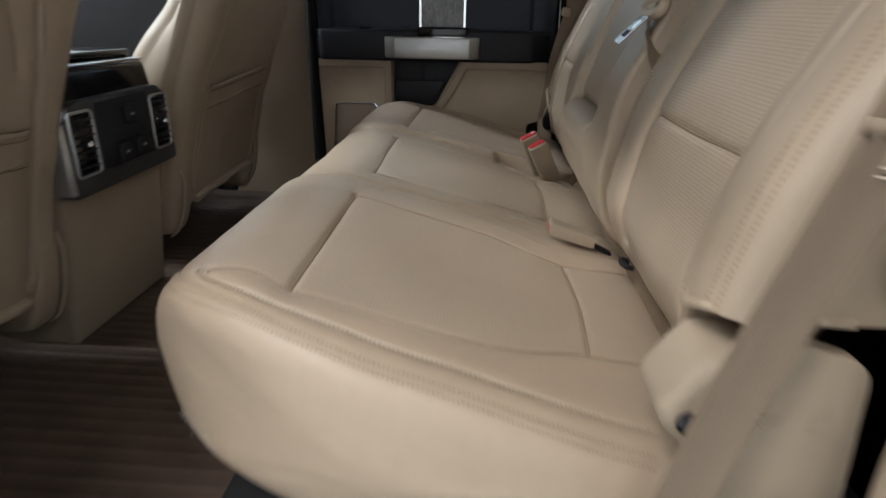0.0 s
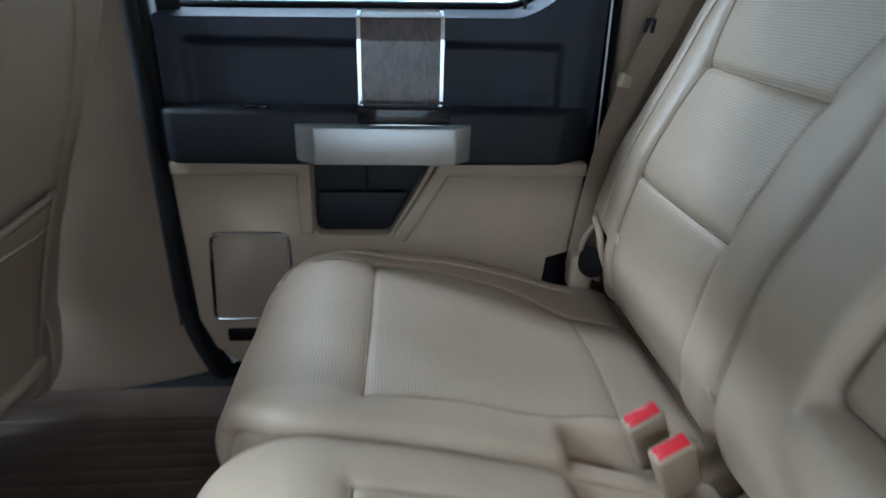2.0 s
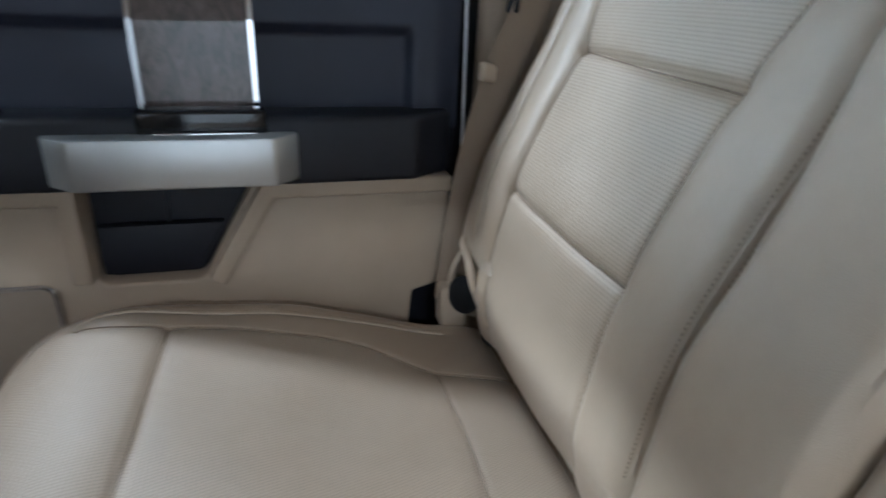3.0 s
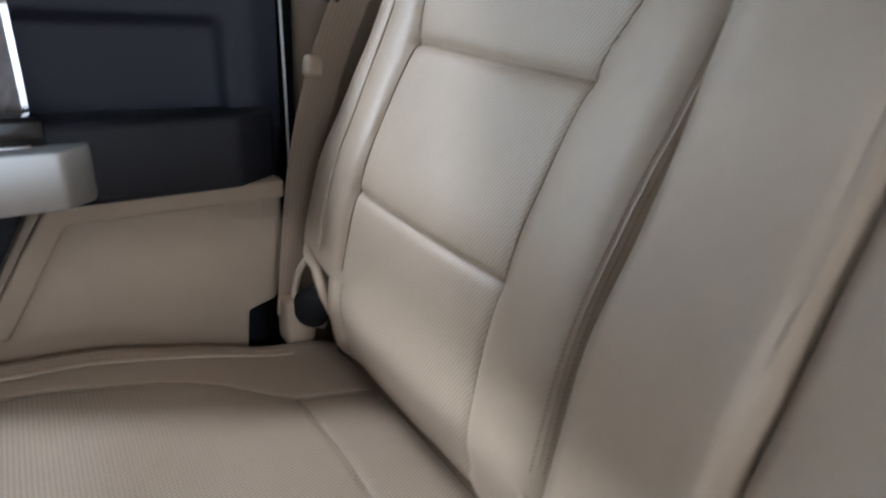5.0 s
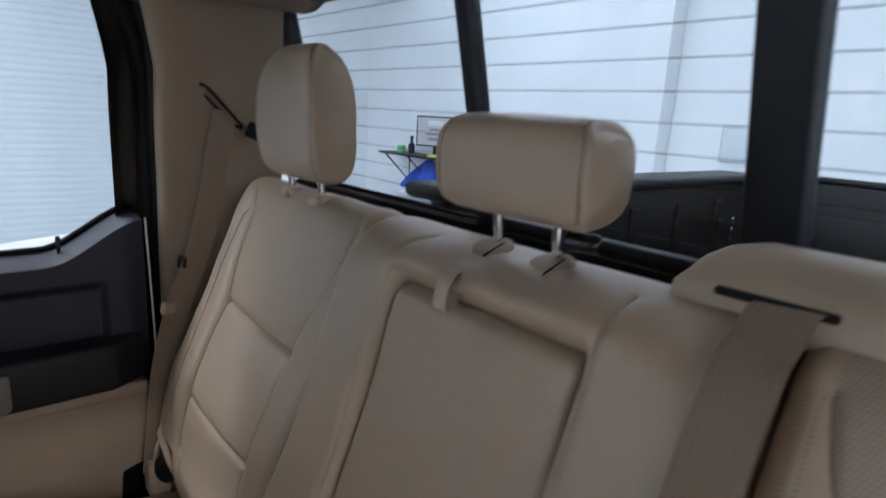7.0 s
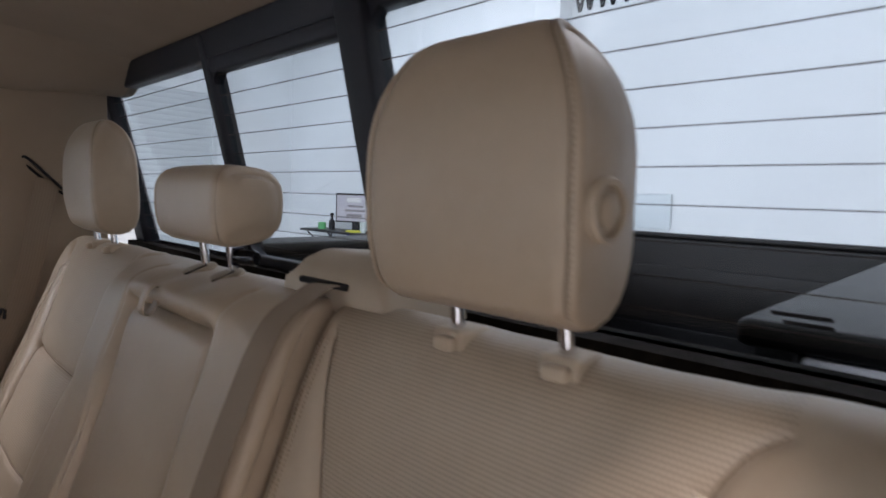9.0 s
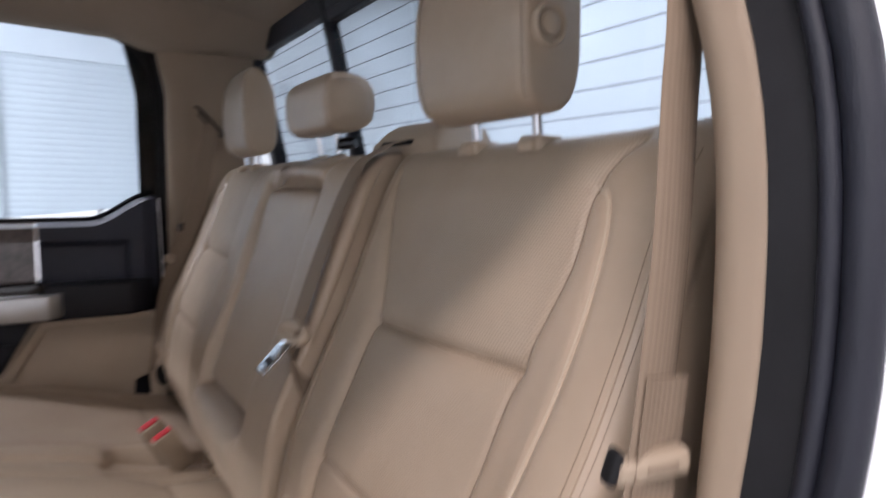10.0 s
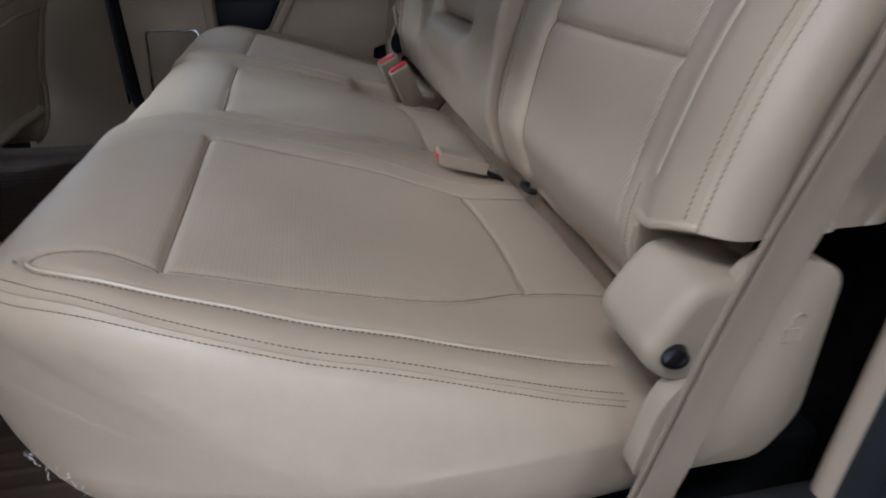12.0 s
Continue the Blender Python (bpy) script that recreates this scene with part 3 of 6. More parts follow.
def wrap(z):
    """How far the near pillar's trim reaches round to the door seal."""
    return 0.62 + 0.38 * soft(z, 0.70, 1.0)


def nose(z):
    """Across: the inner face of the near pillar, leaning in under the roof."""
    return 0.3275 - 0.007 * soft(z, 0.75, 1.0) + 0.41 * 0.042 * math.log(1 + math.exp((z - 1.132) / 0.042))


def pillar_c(near, name):
    """Moulded trim of the rear pillar, the seal along the door opening and the body behind it."""
    ends = [(0.590, 0.052), (0.55, 0.042), (0.47, 0.022), (0.41, 0.008), (0.378, 0.0), (0.360, -0.008), (0.352, -0.024), (0.356, -0.045)]
    base = 0.318
    if near:
        ends = [(0.590, 0.040), (0.55, 0.032), (0.47, 0.014), (0.41, 0.004), (0.384, 0.0), (0.366, -0.005), (0.357, -0.018), (0.358, -0.036)]
        base = 0.339
    line = spline(ends, 5)

    def fn(u, v):
        z = 0.16 + 1.34 * v
        f = u * (len(line) - 1)
        i = min(int(f), len(line) - 2)
        p = line[i] * (1 - f + i) + line[i + 1] * (f - i)
        lean = -0.045 * max(0, z - 1.05) ** 1.3 - (0 if near else 0.35 * max(0, z - 1.32) ** 1.2)
        lie = max(0, min(1, (0.60 - p[0]) / 0.20))
        if near:
            up = max(0.0, min(1.0, (z - 1.12) / 0.16))
            behind = max(0.0, min(1.0, (p[0] - 0.375) / 0.05))
            y = base + p[1] * (wrap(z) if p[1] < 0 else 1) + (nose(z) - base) * (0.12 + 0.88 * lie) - 0.05 * behind * (1 - up)
        else:
            y = base + p[1] + tumble(z) * (0.12 + 0.88 * lie)
        x = p[0] + lean * max(0, min(1, (0.6 - p[0]) / 0.2))
        return x - (0 if near else 0.028), y if near else flip(y), z

    root = thing(name, (0.45, 0.318 if near else flip(0.318), 0.16), "moulded beige plastic rear pillar trim of a truck cab", "pillar trim", kind="structure")
    part("trim_panel", sheet(fn, 35, 60, 0.004, (0.4, -0.9 if near else 0.9, 0)), M_TRIM, root)
    zs = np.linspace(0.17, 1.47, 40)

    def edge(dx, dy, z):
        lean = -0.045 * max(0, z - 1.05) ** 1.3 - (0 if near else 0.35 * max(0, z - 1.32) ** 1.2)
        y = dy + (nose(z) + 0.036 * (1 - wrap(z)) if near else base + tumble(z))
        return (0.356 + dx + lean - (0 if near else 0.028), y if near else flip(y), z)

    if near:
        part("seal_base", sheet(lambda u, v: edge(0.002 + 0.006 * u, -0.040 - 0.026 * u, 0.17 + 1.3 * v), 4, 40, 0.006, (1, 0, 0)), M_RUBBER, root, "flat black seal base")
        part("door_seal", tube([edge(0.006, -0.069, z) for z in zs], 0.0055, 12), M_BLACK, root, "black rubber door seal")
        part("seal_lip", tube([edge(0.012, -0.083, z) for z in zs], 0.0105, 12), M_BLACK, root, "black rubber door seal")
    else:
        part("door_seal", tube([edge(0.008, -0.062, z) for z in zs], 0.017, 12), M_RUBBER, root, "black rubber door seal")
        part("seal_lip", tube([edge(0.016, -0.086, z) for z in zs], 0.011, 8), M_RUBBER, root, "black rubber door seal")

    def jamb(u, v):
        z = 0.10 + 1.42 * v
        x, y, _ = edge(0.018 + 0.035 * u, -0.085 - 0.035 * u, z)
        return x, y, z

    part("jamb_black", sheet(jamb, 4, 40, 0.004, (1, 0, 0)), M_BLACK, root, "dark inner door jamb")

    def body(u, v):
        z = 0.02 + 1.5 * v
        x, y, _ = edge(0.016 + 0.03 * u + 0.22 * u * u, -0.090 - 0.12 * min(1, u * 2), z) if near else edge(0.046 + 0.03 * u + 0.22 * u * u, -0.116 - 0.12 * min(1, u * 2), z)
        return x, y, z

    def filler(u, v):
        z = 0.10 + 1.352 * v
        x, y, _ = edge(-0.075 + 0.14 * u, -0.062 - 0.075 * math.sin(u * 2.2), z)
        return x, y, z

    if not near:
        part("jamb_lining", sheet(filler, 10, 30, 0.004, (0.2, 1, 0)), M_RUBBER, root, "black inner door jamb")
    part("body_panel", sheet(body, 16, 30, 0.004, (1, 0, 0)), M_WHITE_PAINT, root, "white painted body side")
    return root


pillar_c(True, "pillar_near")
strike = thing("door_striker", (0.37, 0.20, 0.62), "black door striker loop on the white door jamb", "door striker")
part("base_block", rbox(0.356, 0.388, 0.140, 0.192, 0.606, 0.672, 0.006), M_BLACK, strike)
part("loop", tube(spline([(0.364, 0.180, 0.656), (0.346, 0.196, 0.648), (0.338, 0.203, 0.636), (0.346, 0.194, 0.624), (0.364, 0.176, 0.618)], 6), 0.0062, 10), M_GLOSS, strike, "glossy black striker loop")
pillar_c(False, "pillar_far")


def pillar_b(near):
    def fn(u, v):
        z = 0.12 + 1.38 * v
        low = max(0, (0.42 - z) / 0.25) ** 1.6
        x = -0.80 + (0.285 + 0.09 * low) * u
        y = 0.375 - 0.10 * (u - 0.3) ** 2 + tumble(z) - 0.02 * u + 0.05 * low * (1 - u * 0.5)
        return x, y if near else flip(y), z

    nm = "pillar_b_near" if near else "pillar_b_far"
    root = thing(nm, (-0.66, 0.37 if near else flip(0.37), 0.12), "smooth beige plastic trim of the middle door pillar", "pillar trim", kind="structure")
    part("trim_panel", sheet(fn, 24, 50, 0.006, (0, -1 if near else 1, 0)), M_TRIM, root)
    zs = np.linspace(0.22, 1.46, 30)
    y = lambda z: 0.352 + tumble(z)
    part("jamb_lining", sheet(lambda u, v: (-0.53 + 0.07 * u, (0.325 - 0.06 * u + tumble(0.12 + 1.38 * v)) if near else flip(0.325 - 0.06 * u + tumble(0.12 + 1.38 * v)), 0.05 + 1.45 * v), 4, 30, 0.006, (0.5, 0.5 * (-1 if near else 1), 0)), M_RUBBER, root, "black inner door jamb")
    flare = lambda z: 0.085 * max(0, (0.42 - z) / 0.25) ** 1.6
    part("door_seal", tube([(-0.508 + flare(z), y(z) if near else flip(y(z)), z) for z in zs], 0.013, 10), M_RUBBER, root, "black rubber door seal")
    part("seal_lip", tube([(-0.503 + flare(z), y(z) - 0.03 if near else flip(y(z) - 0.03), z) for z in zs], 0.014, 10), M_RUBBER, root, "black rubber door seal")
    part("body_edge", tube([(-0.496 + flare(z), y(z) - 0.055 if near else flip(y(z) - 0.055), z) for z in zs], 0.010, 8), M_WHITE_PAINT, root, "white painted door flange")
    return root


pillar_b(True)
pillar_b(False)

# near door sill, seen below the seat corner
solo("door_sill", rbox(-0.78, 0.36, 1.922, 2.075, 0.06, 0.236, 0.012), M_RUBBER, "black plastic door sill cover", "door sill", kind="structure")
solo("door_sill", rbox(-0.52, 0.50, 0.20, 0.40, 0.10, 0.225, 0.02), M_RUBBER, "black plastic door sill cover", "door sill", kind="structure")
solo("side_trim_near", rbox(0.20, 0.64, 0.300, 0.330, 0.15, 0.44, 0.01), M_RUBBER, "black lower side lining", "side lining", kind="structure")

# ---- rear window ----


def wx(z):
    return 0.585 + (1.45 - z) * 0.24


def leaned(bm):
    for v in bm.verts:
        v.co.x += wx(v.co.z)
    return bm


rear_window = thing("window_1", (0.64, YC, 1.06), "truck rear window with black frame and sliding middle pane", "window", kind="structure")
WT, WB = 1.515, 1.045
part("window_frame", leaned(rbox(-0.012, 0.02, 0.34, flip(0.34), 1.466, WT, 0.006)), M_BLACK, rear_window, "black top rail")
part("window_frame", leaned(rbox(-0.012, 0.02, 0.34, flip(0.34), WB, 1.10, 0.006)), M_BLACK, rear_window, "black bottom rail")
for a, b, t in ((0.30, 0.372, 0.02), (0.957, 1.012, 0.026), (1.408, 1.432, 0.016), (1.966, 2.03, 0.02)):
    part("window_frame", leaned(rbox(-t, 0.02, a, b, 1.05, 1.508, 0.006)), M_BLACK, rear_window, "black upright")
for a, b, z in ((1.012, 1.408, 1.457), (1.012, 1.408, 1.105)):
    part("window_frame", leaned(rbox(-0.014, 0.012, a, b, z - 0.012, z + 0.012, 0.004)), M_BLACK, rear_window, "black slider rail")


def corner_fillet(y, z, sy, sz, r=0.03):
    pts = [(y, z)] + [(y + sy * r * (1 - math.sin(a)), z + sz * r * (1 - math.cos(a))) for a in np.linspace(0, math.pi / 2, 7)]
    bm = bmesh.new()
    lo = [bm.verts.new((-0.010, p[0], p[1])) for p in pts]
    hi = [bm.verts.new((0.010, p[0], p[1])) for p in pts]
    bm.faces.new(lo)
    bm.faces.new(hi[::-1])
    for i in range(len(pts)):
        bm.faces.new((lo[i], hi[i], hi[(i + 1) % len(pts)], lo[(i + 1) % len(pts)]))
    return leaned(bm)


for y, sy in ((1.010, 1), (1.410, -1)):
    for z, sz in ((1.446, -1), (1.116, 1)):
        part("corner_piece", corner_fillet(y, z, sy, sz), M_BLACK, rear_window)
for y, sy in ((0.370, 1), (0.959, -1)):
    part("corner_piece", corner_fillet(y, 1.468, sy, -1), M_BLACK, rear_window)
for a, b in ((0.37, 0.96), (1.008, 1.412), (1.427, 1.970)):
    pane = part("pane", leaned(rbox(-0.0025, 0.0025, a, b, 1.09, 1.475, 0)), M_GLASS, rear_window, "clear glass with dark heating wires")
    pane.visible_shadow = False
    for z in np.arange(1.135, 1.462, 0.034):
        w = part("heating_wire", leaned(rbox(-0.0040, -0.0030, a + 0.006, b - 0.006, z - 0.0005, z + 0.0005, 0)), M_WIRE, pane)
        w.visible_shadow = False

# ---- far rear door ----
door = thing("door_1", (-0.1, 2.03, 0.26), "closed truck door, black upper and beige lower panel", "car door", kind="structure")
DX0, DX1 = -0.488, 0.290


def sill_top(x):
    t = max(0.0, min(1.0, (x - 0.12) / 0.17))
    return 0.952 + 0.010 * (x + 0.49) / 0.6 + 0.075 * t * t * (3 - 2 * t)


def upper_fn(u, v):
    x = DX0 + (DX1 - DX0) * u
    top = sill_top(x)
    if v < 0.75:
        z = 0.765 + (top - 0.012 - 0.765) * v / 0.75
        y = 2.012
    else:
        a = (v - 0.75) / 0.25
        z = top - 0.012 + 0.012 * math.sin(a * math.pi / 2)
        y = 2.012 + 0.012 * (1 - math.cos(min(1, a * 1.6) * math.pi / 2)) + 0.085 * a ** 1.3
    inset = soft(x, -0.455, -0.435) * (1 - soft(x, 0.205, 0.222)) * (1 - soft(z, 0.893, 0.914))
    y += 0.014 * inset + 0.008 * soft(x, 0.25, 0.29)
    return x, y, z


part("upper_panel", sheet(upper_fn, 150, 80, 0.02, (0, 1, 0)), M_SOFT_BLACK, door, "soft black upper door panel")
part("door_core", slab([(DX0, 0.24), (DX1 + 0.01, 0.24), (DX1 + 0.01, 0.93), (DX0, 0.93)], "y", 2.055, 2.11, 0.004), M_BLACK, door)


def wood_fn(dx0, dx1, lift):
    def fn(u, v):
        x = dx0 + (dx1 - dx0) * u
        _, y, z = upper_fn((x - DX0) / (DX1 - DX0), 0.05 + 0.90 * v)
        y = 2.0005 + 0.0085 * max(0, v - 0.60) / 0.18 if v < 0.78 else y - 0.003
        return x, y - lift, z + lift * 0.7
    return fn


part("wood_insert", sheet(wood_fn(-0.143, -0.004, 0.0), 10, 60, 0.004, (0, 1, 0)), M_WOOD, door, "dark burl wood insert")
for a in (-0.150, -0.006):
    part("chrome_strip", sheet(wood_fn(a, a + 0.0065, 0.003), 3, 60, 0.008, (0, 1, 0)), M_CHROME, door, "bright chrome strip")
# armrest shelf
ARM = [(-0.497, 1.990), (-0.470, 1.962), (-0.27, 1.958), (0.06, 1.958), (0.215, 1.962), (0.235, 1.975), (0.275, 2.0), (0.275, 2.05), (-0.497, 2.05)]
part("armrest", slab(ARM, "z", 0.700, 0.797, 0.010, 3), M_BLACK, door, "black armrest ledge")
part("grab_cup", rbox(-0.150, 0.010, 1.953, 1.990, 0.770, 0.806, 0.006), M_GLOSS, door, "black grab recess")
part("cup_rim", rbox(-0.130, -0.004, 1.9475, 1.9515, 0.774, 0.778, 0.001), M_CHROME, door, "thin chrome rim")
part("window_switch", rbox(-0.345, -0.305, 1.975, 1.995, 0.795, 0.803, 0.003), M_GLOSS, door, "small black window switch")
PULL = [(-0.262, 1.972), (-0.257, 1.950), (-0.224, 1.922), (0.018, 1.922), (0.047, 1.950), (0.051, 1.972)]
part("pull_handle", slab(PULL, "z", 0.711, 0.776, 0.0045, 2), M_SILVER, door, "satin silver pull handle")
# lower panel
LOWER = [(-0.492, 0.702), (-0.238, 0.702), (-0.239, 0.562), (-0.228, 0.551), (-0.106, 0.551), (-0.093, 0.560), (-0.016, 0.702), (0.275, 0.702), (0.280, 0.56), (0.262, 0.512), (0.22, 0.500),
         (0.20, 0.27), (-0.36, 0.246), (-0.415, 0.262), (-0.458, 0.300), (-0.484, 0.370)]
part("lower_panel", slab(LOWER, "y", 1.990, 2.055, 0.006, 3), M_PLASTIC, door, "beige lower door panel")


def band(path, width, y0, y1, bev=0.005):
    P = [Vector(p) for p in path]
    left, right = [], []
    for i, p in enumerate(P):
        d = Vector((0, 0))
        if i > 0:
            d += (p - P[i - 1]).normalized()
        if i + 1 < len(P):
            d += (P[i + 1] - p).normalized()
        d.normalize()
        n = Vector((-d.y, d.x))
        k = 1.0
        if 0 < i < len(P) - 1:
            k = 1 / max(0.5, n.dot(Vector((-(P[i + 1] - p).normalized().y, (P[i + 1] - p).normalized().x))))
        left.append(tuple(p + n * width / 2 * k))
        right.append(tuple(p - n * width / 2 * k))
    return slab(left + right[::-1], "y", y0, y1, bev, 3)


part("trim_band", band([(-0.079, 0.550), (0.004, 0.690), (0.274, 0.690)], 0.026, 1.971, 2.0), M_PLASTIC, door)
part("trim_band", band([(-0.487, 0.690), (-0.253, 0.690), (-0.254, 0.560)], 0.026, 1.974, 2.0), M_PLASTIC, door)
part("door_pocket", rbox(-0.245, -0.005, 2.025, 2.052, 0.545, 0.705, 0.004), M_BLACK, door, "black map pocket")
part("pocket_lip", slab([(-0.233, 0.560), (-0.104, 0.560), (-0.062, 0.635), (-0.233, 0.635)], "y", 2.005, 2.026, 0.004), M_BLACK, door)
part("pocket_divider", rbox(-0.141, -0.137, 2.012, 2.026, 0.63, 0.70, 0.001), M_BLACK, door)
sp = rounded([(-0.447, 0.375), (-0.435, 0.560), (-0.292, 0.560), (-0.292, 0.375)], 0.018)
part("speaker_grille", slab(sp, "y", 1.982, 1.995, 0.003), M_GRILLE, door, "beige speaker mesh")
part("speaker_bezel", tube([(p[0], 1.982, p[1]) for p in sp], 0.0042, 8, True), M_CHROME, door, "chrome speaker surround")
# small dark box added for the low slot in the panel
part("low_slot", rbox(-0.43, -0.36, 1.984, 2.0, 0.318, 0.348, 0.005), M_GLOSS, door, "dark low slot")
# glass, seals and lock pin
dg = part("door_glass", slab([(-0.49, 0.93), (0.312, 1.01), (0.317, 1.25), (0.282, 1.41), (0.23, 1.475), (-0.46, 1.49)], "y", 2.100, 2.104, 0), M_GLASS, door, "tinted side glass")
for v in dg.data.vertices:
    v.co.y -= tumble(v.co.z)
dg.visible_shadow = False


def door_curve(pts, per=8):
    return [(x, 2.088 - tumble(z), z) for x, z in spline(pts, per)]


part("window_seal", tube([(x, 2.097, sill_top(x) + 0.006) for x in np.linspace(-0.48, 0.285, 60)], 0.006, 8), M_RUBBER, door, "black rubber belt seal")
part("window_frame", tube(door_curve([(0.312, 0.99), (0.315, 1.12), (0.312, 1.24), (0.300, 1.335), (0.276, 1.405), (0.230, 1.455), (0.15, 1.478), (0.0, 1.488), (-0.48, 1.493)]), 0.015, 10), M_RUBBER, door, "black window frame")
part("painted_edge", tube([(0.296 + 0.01 * math.sin((z - 0.3) * 4), 2.035 - tumble(z) * 0.6, z) for z in np.linspace(0.62, 1.03, 20)], 0.0022, 6), M_WHITE_PAINT, door, "white painted flange edge")
part("lock_pin", turned([(0, 0.010), (0.003, 0.010), (0.004, 0.0035), (0.012, 0.003), (0.020, 0.0042), (0.030, 0.0038), (0.036, 0.0048), (0.041, 0.003)], (0.150, 2.060, 0.958), (0, 0, 1), 14), M_GLOSS, door, "black lock pin")


# ---- rear seat ----
CUSHION = [(0.32, 0.460), (0.206, 0.489), (0.05, 0.536), (-0.12, 0.573), (-0.20, 0.580), (-0.262, 0.560), (-0.300, 0.500), (-0.292, 0.430), (-0.250, 0.370), (-0.15, 0.347), (0.10, 0.340), (0.28, 0.350), (0.335, 0.40)]
BACK = [(0.306, 0.500), (0.281, 0.546), (0.271, 0.603), (0.297, 0.730), (0.334, 0.815), (0.374, 0.900), (0.416, 1.000), (0.447, 1.075), (0.480, 1.118), (0.525, 1.118), (0.555, 1.080), (0.535, 0.95), (0.465, 0.75), (0.405, 0.60), (0.372, 0.50), (0.340, 0.478)]
VIS_C, VIS_B = 0.86, 0.80


M_FRAY = worn(material("white_thread", (0.62, 0.58, 0.52), 0.8), (0.62, 0.58, 0.52), 200, 0.1)


def outer_cushion(far, parent):
    f = flip if far else (lambda y: y)
    out = lambda x, z: f(0.392 + 0.136 * max(0, min(1, (0.10 - x) / 0.40)) ** 2.0)
    turn = lambda x, amount: amount * max(0, min(1, (-0.165 - x) / 0.125)) ** 2.2
    inner = (lambda x, z: 1.420 + turn(x, 0.062)) if far else (lambda x, z: 0.944 - turn(x, 0.018))
    fine = 0.0045 if far else 0.0032
    if far:
        p = Pad(CUSHION, inner, out, 0.022, 0.036, VIS_C, fine, 0.012, 1)
    else:
        p = Pad(CUSHION, out, inner, 0.036, 0.022, VIS_C, fine, 0.012, -1)
    sx = lambda x: p.s_at(x, 0, 0.66)
    g = lambda pts: spline([(sx(x), f(y)) for x, y in pts], 8)
    # crown of the panel and the hollow where one sits
    p.push(0.010 * np.exp(-((p.S - sx(-0.20)) / 0.10) ** 2) - 0.010 * np.exp(-((p.S - sx(0.06)) / 0.10) ** 2) * np.exp(-((p.Y - f(0.685)) / 0.13) ** 2))
    if far:
        p.push(-0.045 / (1 + np.exp((p.Y - 1.478) / 0.006)) / (1 + np.exp((p.S - sx(0.118)) / 0.006)))
    near = g([(-0.212, 0.532), (-0.166, 0.530), (-0.119, 0.516), (0.0, 0.506), (0.11, 0.515), (0.205, 0.555), (0.31, 0.565)])
    inside = g([(-0.123, 0.858), (-0.02, 0.845), (0.09, 0.840), (0.203, 0.812), (0.31, 0.835)])
    cross = g([(-0.119, 0.516), (-0.121, 0.69), (-0.123, 0.858)])
    rear = g([(0.207, 0.555), (0.213, 0.68), (0.205, 0.812)])
    for line in (near, inside, rear):
        p.groove(line, 0.0018, 0.0030, 0.0010, 0.010)
    p.groove(cross, 0.0042, 0.0036, 0.0040, 0.018)
    welt = g([(-0.212, 0.532), (-0.209, 0.519), (-0.192, 0.504), (-0.15, 0.488), (-0.06, 0.470), (0.03, 0.455), (0.15, 0.448), (0.25, 0.447)])
    p.groove(welt, 0.0022, 0.004, 0.002, 0.010)
    lap = g([(-0.262, 0.575), (-0.235, 0.520), (-0.176, 0.478), (-0.064, 0.440), (0.05, 0.421), (0.25, 0.413)])
    edge2 = g([(-0.274, 0.572), (-0.246, 0.512), (-0.182, 0.469), (-0.066, 0.432), (0.05, 0.4125), (0.25, 0.4045)])
    for line in (lap, edge2):
        p.groove(line, 0.0012, 0.0024, 0.0006, 0.007)
    c_near, c_in = np.array(near), np.array(inside)

    def region(S, Y):
        a = np.interp(S, c_near[::-1, 0], c_near[::-1, 1])
        b = np.interp(S, c_in[::-1, 0], c_in[::-1, 1])
        return (Y > np.minimum(a, b)) & (Y < np.maximum(a, b)) & (S < 0.62)

    name = "outer_cushion"
    p.settle(11 if far else 5, 0.0011 if far else 0.0006)
    pad = part(name, p.mesh(name, [M_LEATHER, M_PORES if far else M_PORES_FLAT], region), None, parent, "beige perforated leather seat cushion")
    for line in (near, inside, cross, rear):
        seam_shade(p, line, pad)
    part("welt", tube(p.path(welt, 0.006, 0.001), 0.0020, 6), M_WELT, pad)
    for row in (welt,):
        off = np.array(row) + np.array([0, -0.005 if not far else 0.005])
        part("stitching", stitches(p, off), M_THREAD_DARK, pad)
    part("stitching", stitches(p, [(q[0], q[1] + (-0.004 if not far else 0.004)) for q in near[10:]]), M_THREAD, pad)
    part("stitching", stitches(p, lap), M_THREAD_DARK, pad)
    ridge = [((a[0] + b[0]) / 2, (a[1] + b[1]) / 2) for a, b in zip(lap, edge2)]
    part("fold", tube(p.path(ridge, 0.008, 0.0004), 0.0014, 5), M_LEATHER, pad)
    if not far:
        part("nick", tube([p.at(sx(-0.221), 0.528, 0.0003), p.at(sx(-0.219), 0.523, 0.0003)], 0.0012, 5), M_THREAD_DARK, pad, "small dark nick in the leather")
        part("nick", tube([p.at(sx(-0.211), 0.524, 0.0003), p.at(sx(-0.209), 0.519, 0.0003)], 0.0012, 5), M_THREAD_DARK, pad, "small dark nick in the leather")
        rng = random.Random(9)
        for i in range(20):
            t = i / 19
            o = Vector((-0.236 + 0.034 * t, 0.474 - 0.006 * t, 0.446 - 0.050 * t)) + Vector((rng.uniform(-0.003, 0.003), rng.uniform(-0.004, 0.004), rng.uniform(-0.002, 0.002)))
            d = Vector((rng.uniform(-0.004, 0.003), rng.uniform(-0.004, 0.002), rng.uniform(-0.006, 0.002)))
            part("frayed_thread", tube([o - d * 0.2, o + d * 0.3, o + d * 0.6 + Vector((0, 0, -0.0015))], 0.00026, 4), M_FRAY, pad)
    part("stitching", stitches(p, edge2), M_THREAD_DARK, pad)
